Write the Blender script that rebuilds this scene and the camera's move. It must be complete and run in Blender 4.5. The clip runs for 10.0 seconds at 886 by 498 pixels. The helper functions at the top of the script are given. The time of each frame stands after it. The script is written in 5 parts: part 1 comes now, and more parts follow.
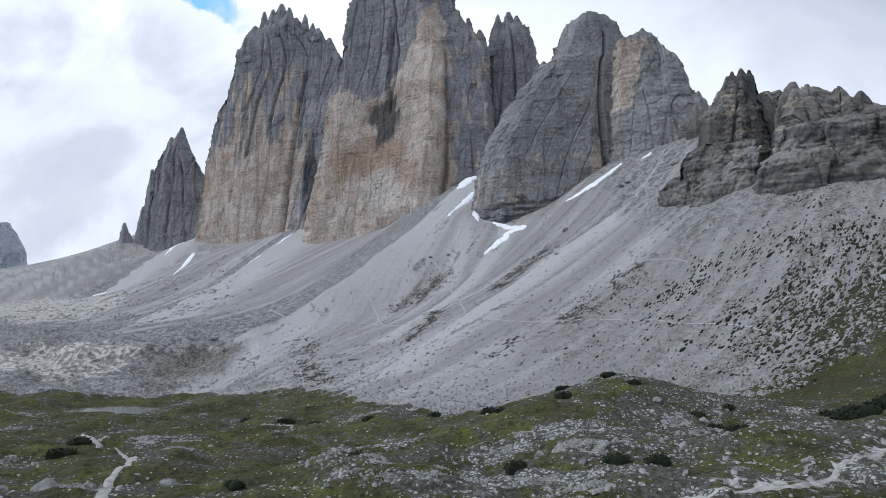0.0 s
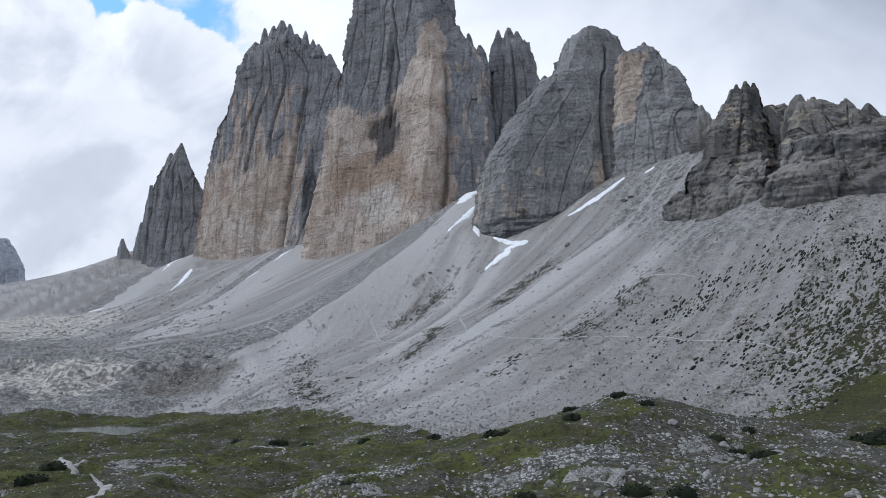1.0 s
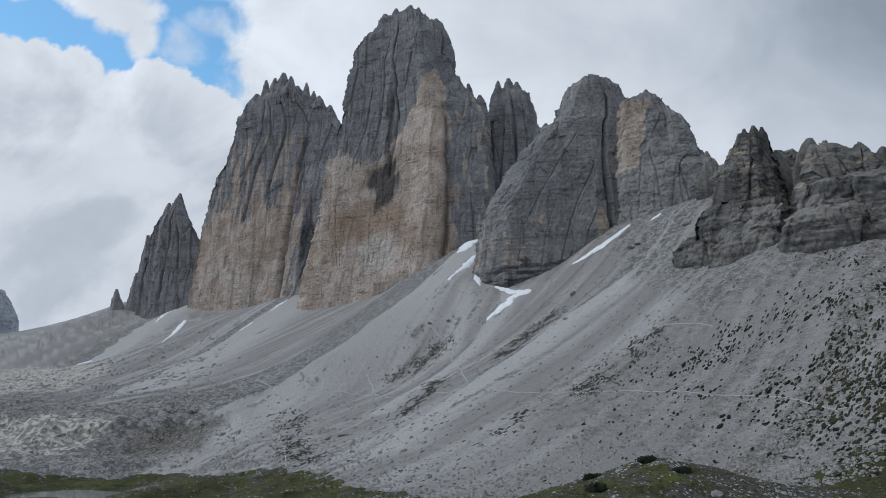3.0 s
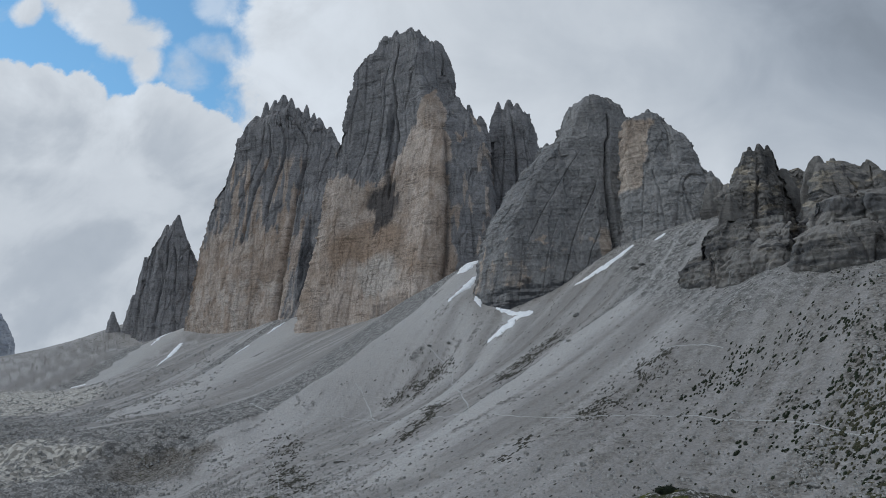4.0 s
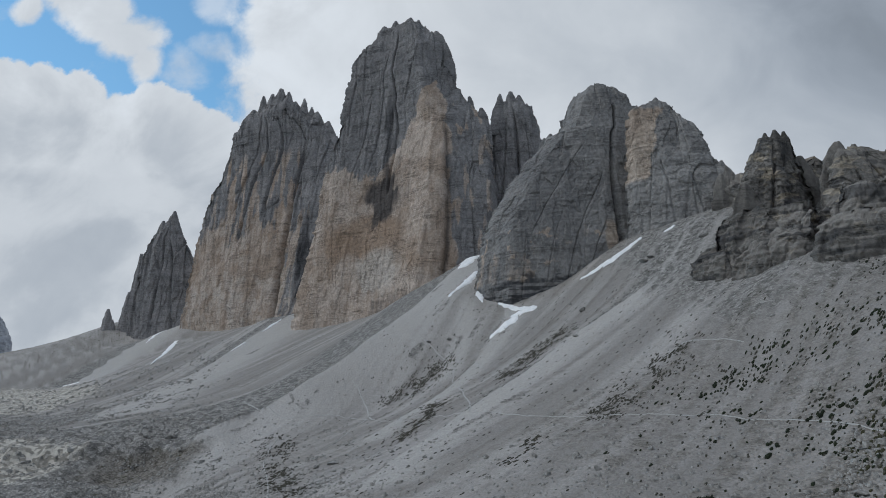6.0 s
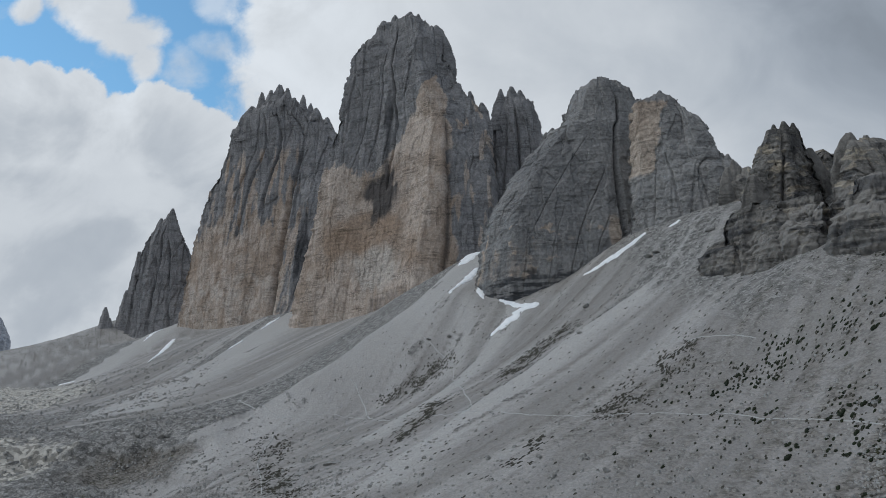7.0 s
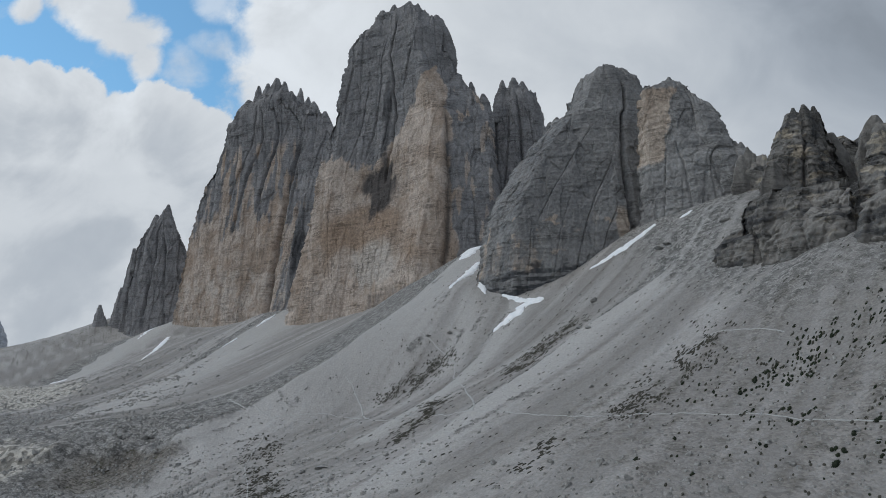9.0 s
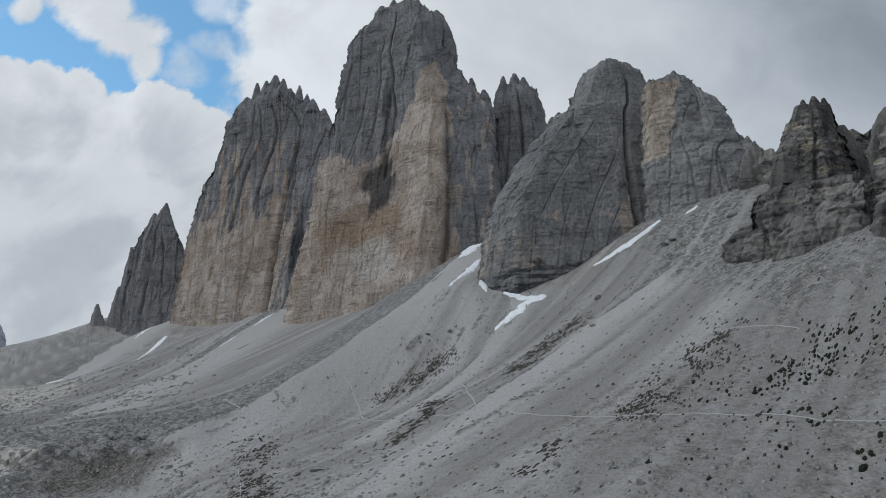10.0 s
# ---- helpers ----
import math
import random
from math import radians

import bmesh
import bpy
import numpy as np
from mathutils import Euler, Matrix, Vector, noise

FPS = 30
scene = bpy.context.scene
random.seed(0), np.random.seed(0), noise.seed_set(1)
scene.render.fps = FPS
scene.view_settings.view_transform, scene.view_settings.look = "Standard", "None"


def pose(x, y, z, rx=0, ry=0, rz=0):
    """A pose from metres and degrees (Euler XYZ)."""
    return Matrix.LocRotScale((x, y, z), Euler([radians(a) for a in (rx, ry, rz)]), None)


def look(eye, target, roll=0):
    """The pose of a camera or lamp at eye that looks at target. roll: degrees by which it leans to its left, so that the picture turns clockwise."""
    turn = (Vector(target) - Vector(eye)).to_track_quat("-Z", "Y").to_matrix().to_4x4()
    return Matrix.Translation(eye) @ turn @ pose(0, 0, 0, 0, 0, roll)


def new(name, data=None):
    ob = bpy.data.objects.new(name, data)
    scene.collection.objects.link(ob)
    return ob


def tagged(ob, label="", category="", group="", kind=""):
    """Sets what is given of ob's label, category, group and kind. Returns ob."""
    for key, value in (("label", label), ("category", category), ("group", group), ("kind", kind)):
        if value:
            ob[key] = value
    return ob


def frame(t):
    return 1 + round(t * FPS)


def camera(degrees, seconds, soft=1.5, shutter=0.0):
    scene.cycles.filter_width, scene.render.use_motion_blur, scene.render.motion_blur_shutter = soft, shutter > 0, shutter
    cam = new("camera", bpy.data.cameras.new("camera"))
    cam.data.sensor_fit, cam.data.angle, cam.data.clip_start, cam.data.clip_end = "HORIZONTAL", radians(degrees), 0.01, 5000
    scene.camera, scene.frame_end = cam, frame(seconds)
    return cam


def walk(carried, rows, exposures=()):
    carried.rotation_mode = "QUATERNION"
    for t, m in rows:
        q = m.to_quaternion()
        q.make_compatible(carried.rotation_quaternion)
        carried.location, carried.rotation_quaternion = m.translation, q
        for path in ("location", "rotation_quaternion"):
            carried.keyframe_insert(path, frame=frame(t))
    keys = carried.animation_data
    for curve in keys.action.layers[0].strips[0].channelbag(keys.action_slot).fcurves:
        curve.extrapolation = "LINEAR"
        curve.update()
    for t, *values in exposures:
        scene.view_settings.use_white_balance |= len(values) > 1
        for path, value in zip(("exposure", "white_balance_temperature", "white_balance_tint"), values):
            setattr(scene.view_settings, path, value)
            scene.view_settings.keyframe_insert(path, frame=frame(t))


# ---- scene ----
cam = camera(69.5, 10.0, soft=0.95)
METRES, EYE, TILT, LEAN, TURN = 130.0, 60.0, 6.5, 0.0, 0.0
ROWS = [
    (0.0, 0.0, 0.0, 0.0, -0.0, -0.0, 0.0),
    (0.3, -0.0004, 0.0266, -0.0038, -0.01, 1.3, -0.03),
    (0.5, -0.0007, 0.0446, -0.0066, -0.01, 1.44, -0.05),
    (1.0, -0.0011, 0.0908, -0.0117, -0.01, 1.51, -0.06),
    (1.5, -0.0016, 0.1381, -0.016, -0.02, 2.44, -0.07),
    (2.0, -0.0024, 0.1854, -0.0217, -0.03, 3.68, -0.09),
    (2.5, -0.0034, 0.2328, -0.027, -0.05, 4.92, -0.12),
    (2.7, -0.0039, 0.252, -0.0294, -0.06, 5.41, -0.13),
    (3.8, -0.007, 0.3588, -0.0438, -0.1, 8.13, -0.21),
    (4.0, -0.0076, 0.3783, -0.0465, -0.11, 8.33, -0.22),
    (4.5, -0.0085, 0.4278, -0.0529, -0.12, 8.37, -0.23),
    (5.0, -0.0093, 0.4747, -0.0584, -0.13, 8.34, -0.24),
    (5.5, -0.0104, 0.5247, -0.064, -0.13, 8.3, -0.26),
    (7.0, -0.0111, 0.681, -0.0811, -0.13, 8.18, -0.27),
    (7.5, -0.0117, 0.7351, -0.0867, -0.14, 8.14, -0.28),
    (8.0, -0.0126, 0.7887, -0.0923, -0.14, 8.14, -0.28),
    (8.5, -0.0132, 0.8418, -0.0976, -0.15, 8.13, -0.29),
    (9.0, -0.0136, 0.8942, -0.1027, -0.15, 8.13, -0.3),
    (9.5, -0.0142, 0.9457, -0.1081, -0.14, 8.13, -0.31),
    (10.0, -0.0145, 0.9934, -0.1128, -0.15, 8.13, -0.3),
]
walk(cam, [(t, pose(0, 0, EYE, TILT, LEAN, TURN) @ pose(METRES * x, METRES * y, METRES * z, 90 + pitch, roll, yaw)) for t, x, y, z, yaw, pitch, roll in ROWS],
     [(0.0, 0.39, 6000, 12), (1.0, 0.28, 6000, 12), (2.5, 0.04, 6050, 10), (4.0, -0.26, 6080, 8), (5.0, -0.26, 6120, 8), (7.0, -0.23, 6220, 8), (10.0, -0.19, 6260, 8)])

# ---- world, sun ----
SUN_EL, SUN_AZ = 52.0, -75.0      # degrees above the horizon; from straight ahead (+y), clockwise
world = bpy.data.worlds.new("sky")
scene.world = world
world.use_nodes = True
wt = world.node_tree
wt.nodes.clear()


class Graph:
    """Short hand for node trees."""

    def __init__(self, tree):
        self.t = tree

    def add(self, kind):
        return self.t.nodes.new(kind)

    def put(self, sock, v):
        if isinstance(v, bpy.types.NodeSocket):
            self.t.links.new(v, sock)
        elif v is not None:
            sock.default_value = v

    def math(self, op, a, b=None, c=None, clamp=False):
        n = self.add("ShaderNodeMath")
        n.operation, n.use_clamp = op, clamp
        for i, v in enumerate((a, b, c)):
            self.put(n.inputs[i], v)
        return n.outputs[0]

    def smooth(self, v, lo, hi, a=0.0, b=1.0):
        n = self.add("ShaderNodeMapRange")
        n.interpolation_type = "SMOOTHSTEP"
        for i, x in enumerate((v, lo, hi, a, b)):
            self.put(n.inputs[i], x)
        return n.outputs[0]

    def noise(self, vec, scale, detail=4.0, rough=0.55, warp=0.0):
        n = self.add("ShaderNodeTexNoise")
        self.put(n.inputs["Vector"], vec)
        n.inputs["Scale"].default_value, n.inputs["Detail"].default_value = scale, detail
        n.inputs["Roughness"].default_value, n.inputs["Distortion"].default_value = rough, warp
        return n.outputs[0]

    def mix(self, f, a, b, blend="MIX"):
        n = self.add("ShaderNodeMix")
        n.data_type, n.blend_type = "RGBA", blend
        self.put(n.inputs[0], f)
        self.put(n.inputs[6], a)
        self.put(n.inputs[7], b)
        return n.outputs[2]

    def xyz(self, x, y, z):
        n = self.add("ShaderNodeCombineXYZ")
        for i, v in enumerate((x, y, z)):
            self.put(n.inputs[i], v)
        return n.outputs[0]

    def scaled(self, vec, s):
        n = self.add("ShaderNodeMapping")
        self.put(n.inputs[0], vec)
        n.inputs["Scale"].default_value = s
        return n.outputs[0]

    def attr(self, name):
        n = self.add("ShaderNodeAttribute")
        n.attribute_name = name
        return n.outputs["Fac"]


g = Graph(wt)
way = g.add("ShaderNodeTexCoord").outputs["Generated"]
sep = g.add("ShaderNodeSeparateXYZ")
g.put(sep.inputs[0], way)
sx, sy, sz = sep.outputs
ahead = g.math("MAXIMUM", sy, 0.12)
px, pz = g.math("DIVIDE", sx, ahead), g.math("DIVIDE", sz, ahead)
flat = g.xyz(px, pz, 0.0)
billow = g.math("SUBTRACT", g.noise(flat, 9.0, 9.0, 0.6, 0.25), 0.5)
soft_n = g.math("SUBTRACT", g.noise(flat, 2.2, 5.0, 0.5, 0.2), 0.5)
wisp = g.noise(flat, 5.0, 7.0, 0.62, 0.5)
# the blue gap above a bank of cumulus: centre and reach of each heap of cloud
HEAPS = [(-0.80, 0.46, 0.13, 0.155), (-0.69, 0.47, 0.07, 0.13), (-0.635, 0.46, 0.075, 0.125), (-0.56, 0.40, 0.10, 0.14), (-0.495, 0.44, 0.062, 0.12), (-0.45, 0.40, 0.07, 0.14), (-0.39, 0.36, 0.09, 0.145), (-0.29, 0.33, 0.09, 0.155), (-0.95, 0.45, 0.14, 0.2)]
crisp = g.math("SUBTRACT", g.noise(flat, 16.0, 8.0, 0.58, 0.2), 0.5)


def heaps(places, ragged):
    out = None
    for cx, cz, rx, rz in places:
        v = g.math("SUBTRACT", 1.0, g.math("ADD", g.math("POWER", g.math("DIVIDE", g.math("SUBTRACT", px, cx), rx), 2.0), g.math("POWER", g.math("DIVIDE", g.math("SUBTRACT", pz, cz), rz), 2.0)))
        out = v if out is None else g.math("MAXIMUM", out, v)
    return g.math("ADD", out, g.math("ADD", g.math("MULTIPLY", billow, ragged), g.math("MULTIPLY", crisp, ragged * 0.8)))


bank = g.math("MAXIMUM", heaps(HEAPS, 1.0), g.smooth(pz, 0.50, 0.34, -1.0, 1.6))
over = g.smooth(bank, 0.08, -0.10)
# loose clouds in the gap, and the ragged side of the grey deck
loose = g.smooth(heaps([(-0.66, 0.725, 0.055, 0.05), (-0.61, 0.685, 0.06, 0.05), (-0.55, 0.645, 0.06, 0.05), (-0.52, 0.60, 0.035, 0.04), (-0.745, 0.70, 0.03, 0.03)], 2.6), -0.45, 0.75)
wisps = g.math("MULTIPLY", g.smooth(heaps([(-0.41, 0.63, 0.05, 0.035), (-0.45, 0.59, 0.05, 0.05), (-0.40, 0.72, 0.05, 0.05)], 2.6), -0.3, 1.2), 0.6)
edge = g.math("ADD", px, g.math("ADD", g.math("MULTIPLY", billow, 0.16), g.math("MULTIPLY", crisp, 0.08)))
leftside = g.smooth(edge, -0.325, -0.385)
thin = g.math("MULTIPLY", g.smooth(wisp, 0.80, 0.55, 0.35, 1.0), g.math("SUBTRACT", 1.0, g.math("MAXIMUM", loose, wisps)))
front = g.smooth(sy, 0.05, 0.3)
gap = g.math("MULTIPLY", g.math("MULTIPLY", over, leftside), g.math("MULTIPLY", thin, front))
rest = g.math("MULTIPLY", g.smooth(g.noise(way, 2.5, 5.0, 0.55), 0.56, 0.68), g.smooth(sy, 0.3, 0.0))
blue = g.math("MAXIMUM", gap, rest)
# cloud brightness: bright bank, paler veil, grey deck to one side
puff = g.noise(flat, 4.5, 8.0, 0.55, 0.5)
rim = g.smooth(bank, 1.3, 0.0, 0.0, 0.16)
lit = g.math("ADD", g.math("ADD", g.smooth(puff, 0.40, 0.62, 0.56, 0.70), g.math("MULTIPLY", billow, 0.12)), rim)
veil = g.smooth(g.math("ADD", px, g.math("MULTIPLY", soft_n, 0.9)), -0.15, 0.85, 0.80, 0.40)
deck = g.smooth(g.math("ADD", px, g.math("MULTIPLY", soft_n, 0.3)), -0.34, -0.10)
veil = g.math("ADD", g.math("ADD", veil, g.smooth(pz, 0.62, 0.26, -0.04, 0.26)), g.math("MULTIPLY", g.math("SUBTRACT", puff, 0.5), 0.30))
lum = g.math("MULTIPLY", g.math("ADD", g.math("MULTIPLY", lit, g.math("SUBTRACT", 1.0, deck)), g.math("MULTIPLY", veil, deck)), 1.04)
cloud_col = g.mix(g.smooth(lum, 0.35, 0.8), (0.84, 0.93, 1.06, 1), (0.97, 1.0, 1.04, 1))
sky = g.add("ShaderNodeTexSky")
sky.sky_type, sky.sun_disc = "NISHITA", False
sky.sun_elevation, sky.sun_rotation = radians(SUN_EL), radians(SUN_AZ)
sky.altitude, sky.ozone_density, sky.dust_density = 800, 0.7, 0.1
bg_sky, bg_cloud = g.add("ShaderNodeBackground"), g.add("ShaderNodeBackground")
g.put(bg_sky.inputs[0], g.mix(1.0, sky.outputs[0], (0.82, 1.06, 1.0, 1), "MULTIPLY"))
bg_sky.inputs[1].default_value = 0.17
g.put(bg_cloud.inputs[0], cloud_col)
g.put(bg_cloud.inputs[1], lum)
both = g.add("ShaderNodeMixShader")
g.put(both.inputs[0], blue)
g.put(both.inputs[1], bg_cloud.outputs[0])
g.put(both.inputs[2], bg_sky.outputs[0])
g.put(g.add("ShaderNodeOutputWorld").inputs[0], both.outputs[0])

sun = new("sun", bpy.data.lights.new("sun", "SUN"))
sun.data.energy, sun.data.angle, sun.data.color = 1.0, radians(14), (1.0, 0.96, 0.9)
az, el = radians(SUN_AZ), radians(SUN_EL)
sun.matrix_world = look((0, 0, 900), Vector((0, 0, 900)) - Vector((math.sin(az) * math.cos(el), math.cos(az) * math.cos(el), math.sin(el))))

# ---- materials ----
def material(name, rough=0.95):
    m = bpy.data.materials.new(name)
    m.use_nodes = True
    b = m.node_tree.nodes["Principled BSDF"]
    b.inputs["Roughness"].default_value = rough
    b.inputs["Specular IOR Level"].default_value = 0.2
    return m, Graph(m.node_tree), b


def bump(gr, bsdf, height, strength, distance):
    n = gr.add("ShaderNodeBump")
    n.inputs["Strength"].default_value, n.inputs["Distance"].default_value = strength, distance
    gr.put(n.inputs["Height"], height)
    gr.put(bsdf.inputs["Normal"], n.outputs[0])


def place(gr):
    return gr.add("ShaderNodeTexCoord").outputs["Object"]


def rock_material(name, grey, grey_dark, warm, warm_deep, bed_size=0.13, relief_d=0.9, upright=1.0, seams=1.0):
    """Dolomite: grey weathered skin, ochre fresh wall, black water streaks and painted crack shade, thin broken bedding
    joints.
    """
    m, r, b = material(name)
    p = place(r)
    streak = r.noise(r.scaled(p, (0.06, 0.06, 0.007)), 1.0, 6.0, 0.6, 0.3)
    drip = r.noise(r.scaled(p, (0.16, 0.16, 0.012)), 1.0, 4.0, 0.6, 0.2)
    fine = r.noise(r.scaled(p, (0.3, 0.3, 0.25)), 1.0, 7.0, 0.68)
    bed = r.noise(r.scaled(p, (0.008, 0.008, bed_size)), 1.0, 6.0, 0.62, 0.2)
    big = r.noise(p, 0.014, 5.0, 0.55, 0.4)
    blotch = r.noise(r.scaled(p, (0.045, 0.045, 0.03)), 1.0, 6.0, 0.62, 0.6)
    mottle = r.math("ADD", r.math("MULTIPLY", streak, 0.35 * upright), r.math("ADD", r.math("MULTIPLY", blotch, 0.35), r.math("MULTIPLY", big, 0.3 + 0.35 * (1 - upright))))
    c_grey = r.mix(r.smooth(mottle, 0.36, 0.64), grey_dark, grey)
    c_warm = r.mix(r.smooth(r.math("ADD", r.math("MULTIPLY", big, 0.45), r.math("ADD", r.math("MULTIPLY", blotch, 0.35), r.math("MULTIPLY", drip, 0.2))), 0.40, 0.58), warm_deep, warm)
    c_warm = r.mix(r.math("MULTIPLY", r.smooth(r.math("ADD", r.attr("deep"), r.math("MULTIPLY", r.math("SUBTRACT", drip, 0.5), 1.0)), 0.25, 0.9), 0.75), c_warm, (0.31, 0.222, 0.16, 1))
    c_warm = r.mix(r.math("MULTIPLY", r.smooth(r.math("ADD", r.attr("bleach"), r.math("MULTIPLY", r.math("SUBTRACT", blotch, 0.5), 1.4)), 0.3, 0.9), 0.6), c_warm, (0.50, 0.465, 0.43, 1))
    wm = r.smooth(r.math("ADD", r.attr("warm"), r.math("MULTIPLY", r.math("SUBTRACT", r.math("ADD", r.math("MULTIPLY", streak, 0.5), r.math("MULTIPLY", blotch, 0.5)), 0.5), 1.3)), 0.30, 0.70)
    c = r.mix(wm, c_grey, c_warm)
    # black: water streaks, plus the shade of creases and cracks as colour
    black = r.smooth(r.math("ADD", r.attr("stain_shade"), r.math("MULTIPLY", r.math("SUBTRACT", r.math("ADD", r.math("MULTIPLY", streak, 0.5), r.math("MULTIPLY", drip, 0.5)), 0.5), 1.2)), 0.2, 1.0)
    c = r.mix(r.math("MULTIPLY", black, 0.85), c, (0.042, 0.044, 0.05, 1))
    pale = r.smooth(r.attr("ledge"), 0.35, 0.9)
    c = r.mix(r.math("MULTIPLY", pale, 0.35), c, (0.30, 0.285, 0.275, 1))
    # bedding joints that come and go, and a few upright cracks
    gate = r.smooth(r.noise(r.scaled(p, (0.03, 0.03, 0.06)), 1.0, 3.0, 0.5), 0.42, 0.60)
    seam = r.math("ABSOLUTE", r.math("SUBTRACT", r.noise(r.scaled(p, (0.01, 0.01, bed_size)), 1.0, 3.0, 0.5, 0.15), 0.5))
    seam2 = r.math("ABSOLUTE", r.math("SUBTRACT", r.noise(r.scaled(p, (0.03, 0.03, bed_size * 2.6)), 1.0, 2.0, 0.5, 0.2), 0.5))
    joint = r.math("ABSOLUTE", r.math("SUBTRACT", r.noise(r.scaled(p, (0.045, 0.045, 0.009)), 1.0, 4.0, 0.6, 0.5), 0.5))
    gate_v = r.smooth(r.noise(r.scaled(p, (0.03, 0.03, 0.012)), 1.0, 3.0, 0.5), 0.48, 0.62)
    beds = r.math("MULTIPLY", r.math("MAXIMUM", r.smooth(seam, 0.035, 0.006), r.math("MULTIPLY", r.smooth(seam2, 0.06, 0.01), 0.6)), gate)
    lines = r.math("MAXIMUM", r.math("MULTIPLY", r.math("MULTIPLY", r.smooth(joint, 0.022, 0.004), gate_v), 0.9 * upright), r.math("MULTIPLY", beds, seams))
    tone = r.math("ADD", r.math("MULTIPLY", r.smooth(fine, 0.36, 0.64), 0.34), r.math("ADD", 0.80, r.math("MULTIPLY", r.smooth(bed, 0.36, 0.64), 0.10 * seams)))
    tone = r.math("SUBTRACT", tone, r.math("MULTIPLY", lines, 0.44))
    c = r.mix(1.0, c, r.xyz(tone, tone, tone), "MULTIPLY")
    r.put(b.inputs["Base Color"], c)
    h = r.math("ADD", r.math("MULTIPLY", fine, 0.6), r.math("MULTIPLY", bed, 0.3 * seams))
    h = r.math("SUBTRACT", h, r.math("MULTIPLY", lines, 0.5))
    bump(r, b, h, 0.8, relief_d)
    return m


M_ROCK = rock_material("dolomite_wall", (0.305, 0.298, 0.302, 1), (0.2, 0.197, 0.204, 1), (0.50, 0.425, 0.372, 1), (0.36, 0.285, 0.23, 1), 0.2, 1.1, 1.0, 0.85)
M_BEDDED = rock_material("layered_dolomite", (0.28, 0.274, 0.27, 1), (0.18, 0.178, 0.18, 1), (0.44, 0.372, 0.315, 1), (0.33, 0.265, 0.215, 1), 0.26, 0.9, 0.35, 0.7)
M_CRAG = rock_material("banded_dolomite", (0.25, 0.236, 0.22, 1), (0.12, 0.114, 0.108, 1), (0.35, 0.31, 0.25, 1), (0.25, 0.215, 0.17, 1), 0.36, 1.0, 0.6, 0.8)


def pebbles(r, p, scale):
    """Stones as cells: a random number for each, and how far inside it we are."""
    v = r.add("ShaderNodeTexVoronoi")
    r.put(v.inputs["Vector"], p)
    v.inputs["Scale"].default_value = scale
    sp = r.add("ShaderNodeSeparateColor")
    r.put(sp.inputs[0], v.outputs["Color"])
    return sp.outputs[0], v.outputs["Distance"]


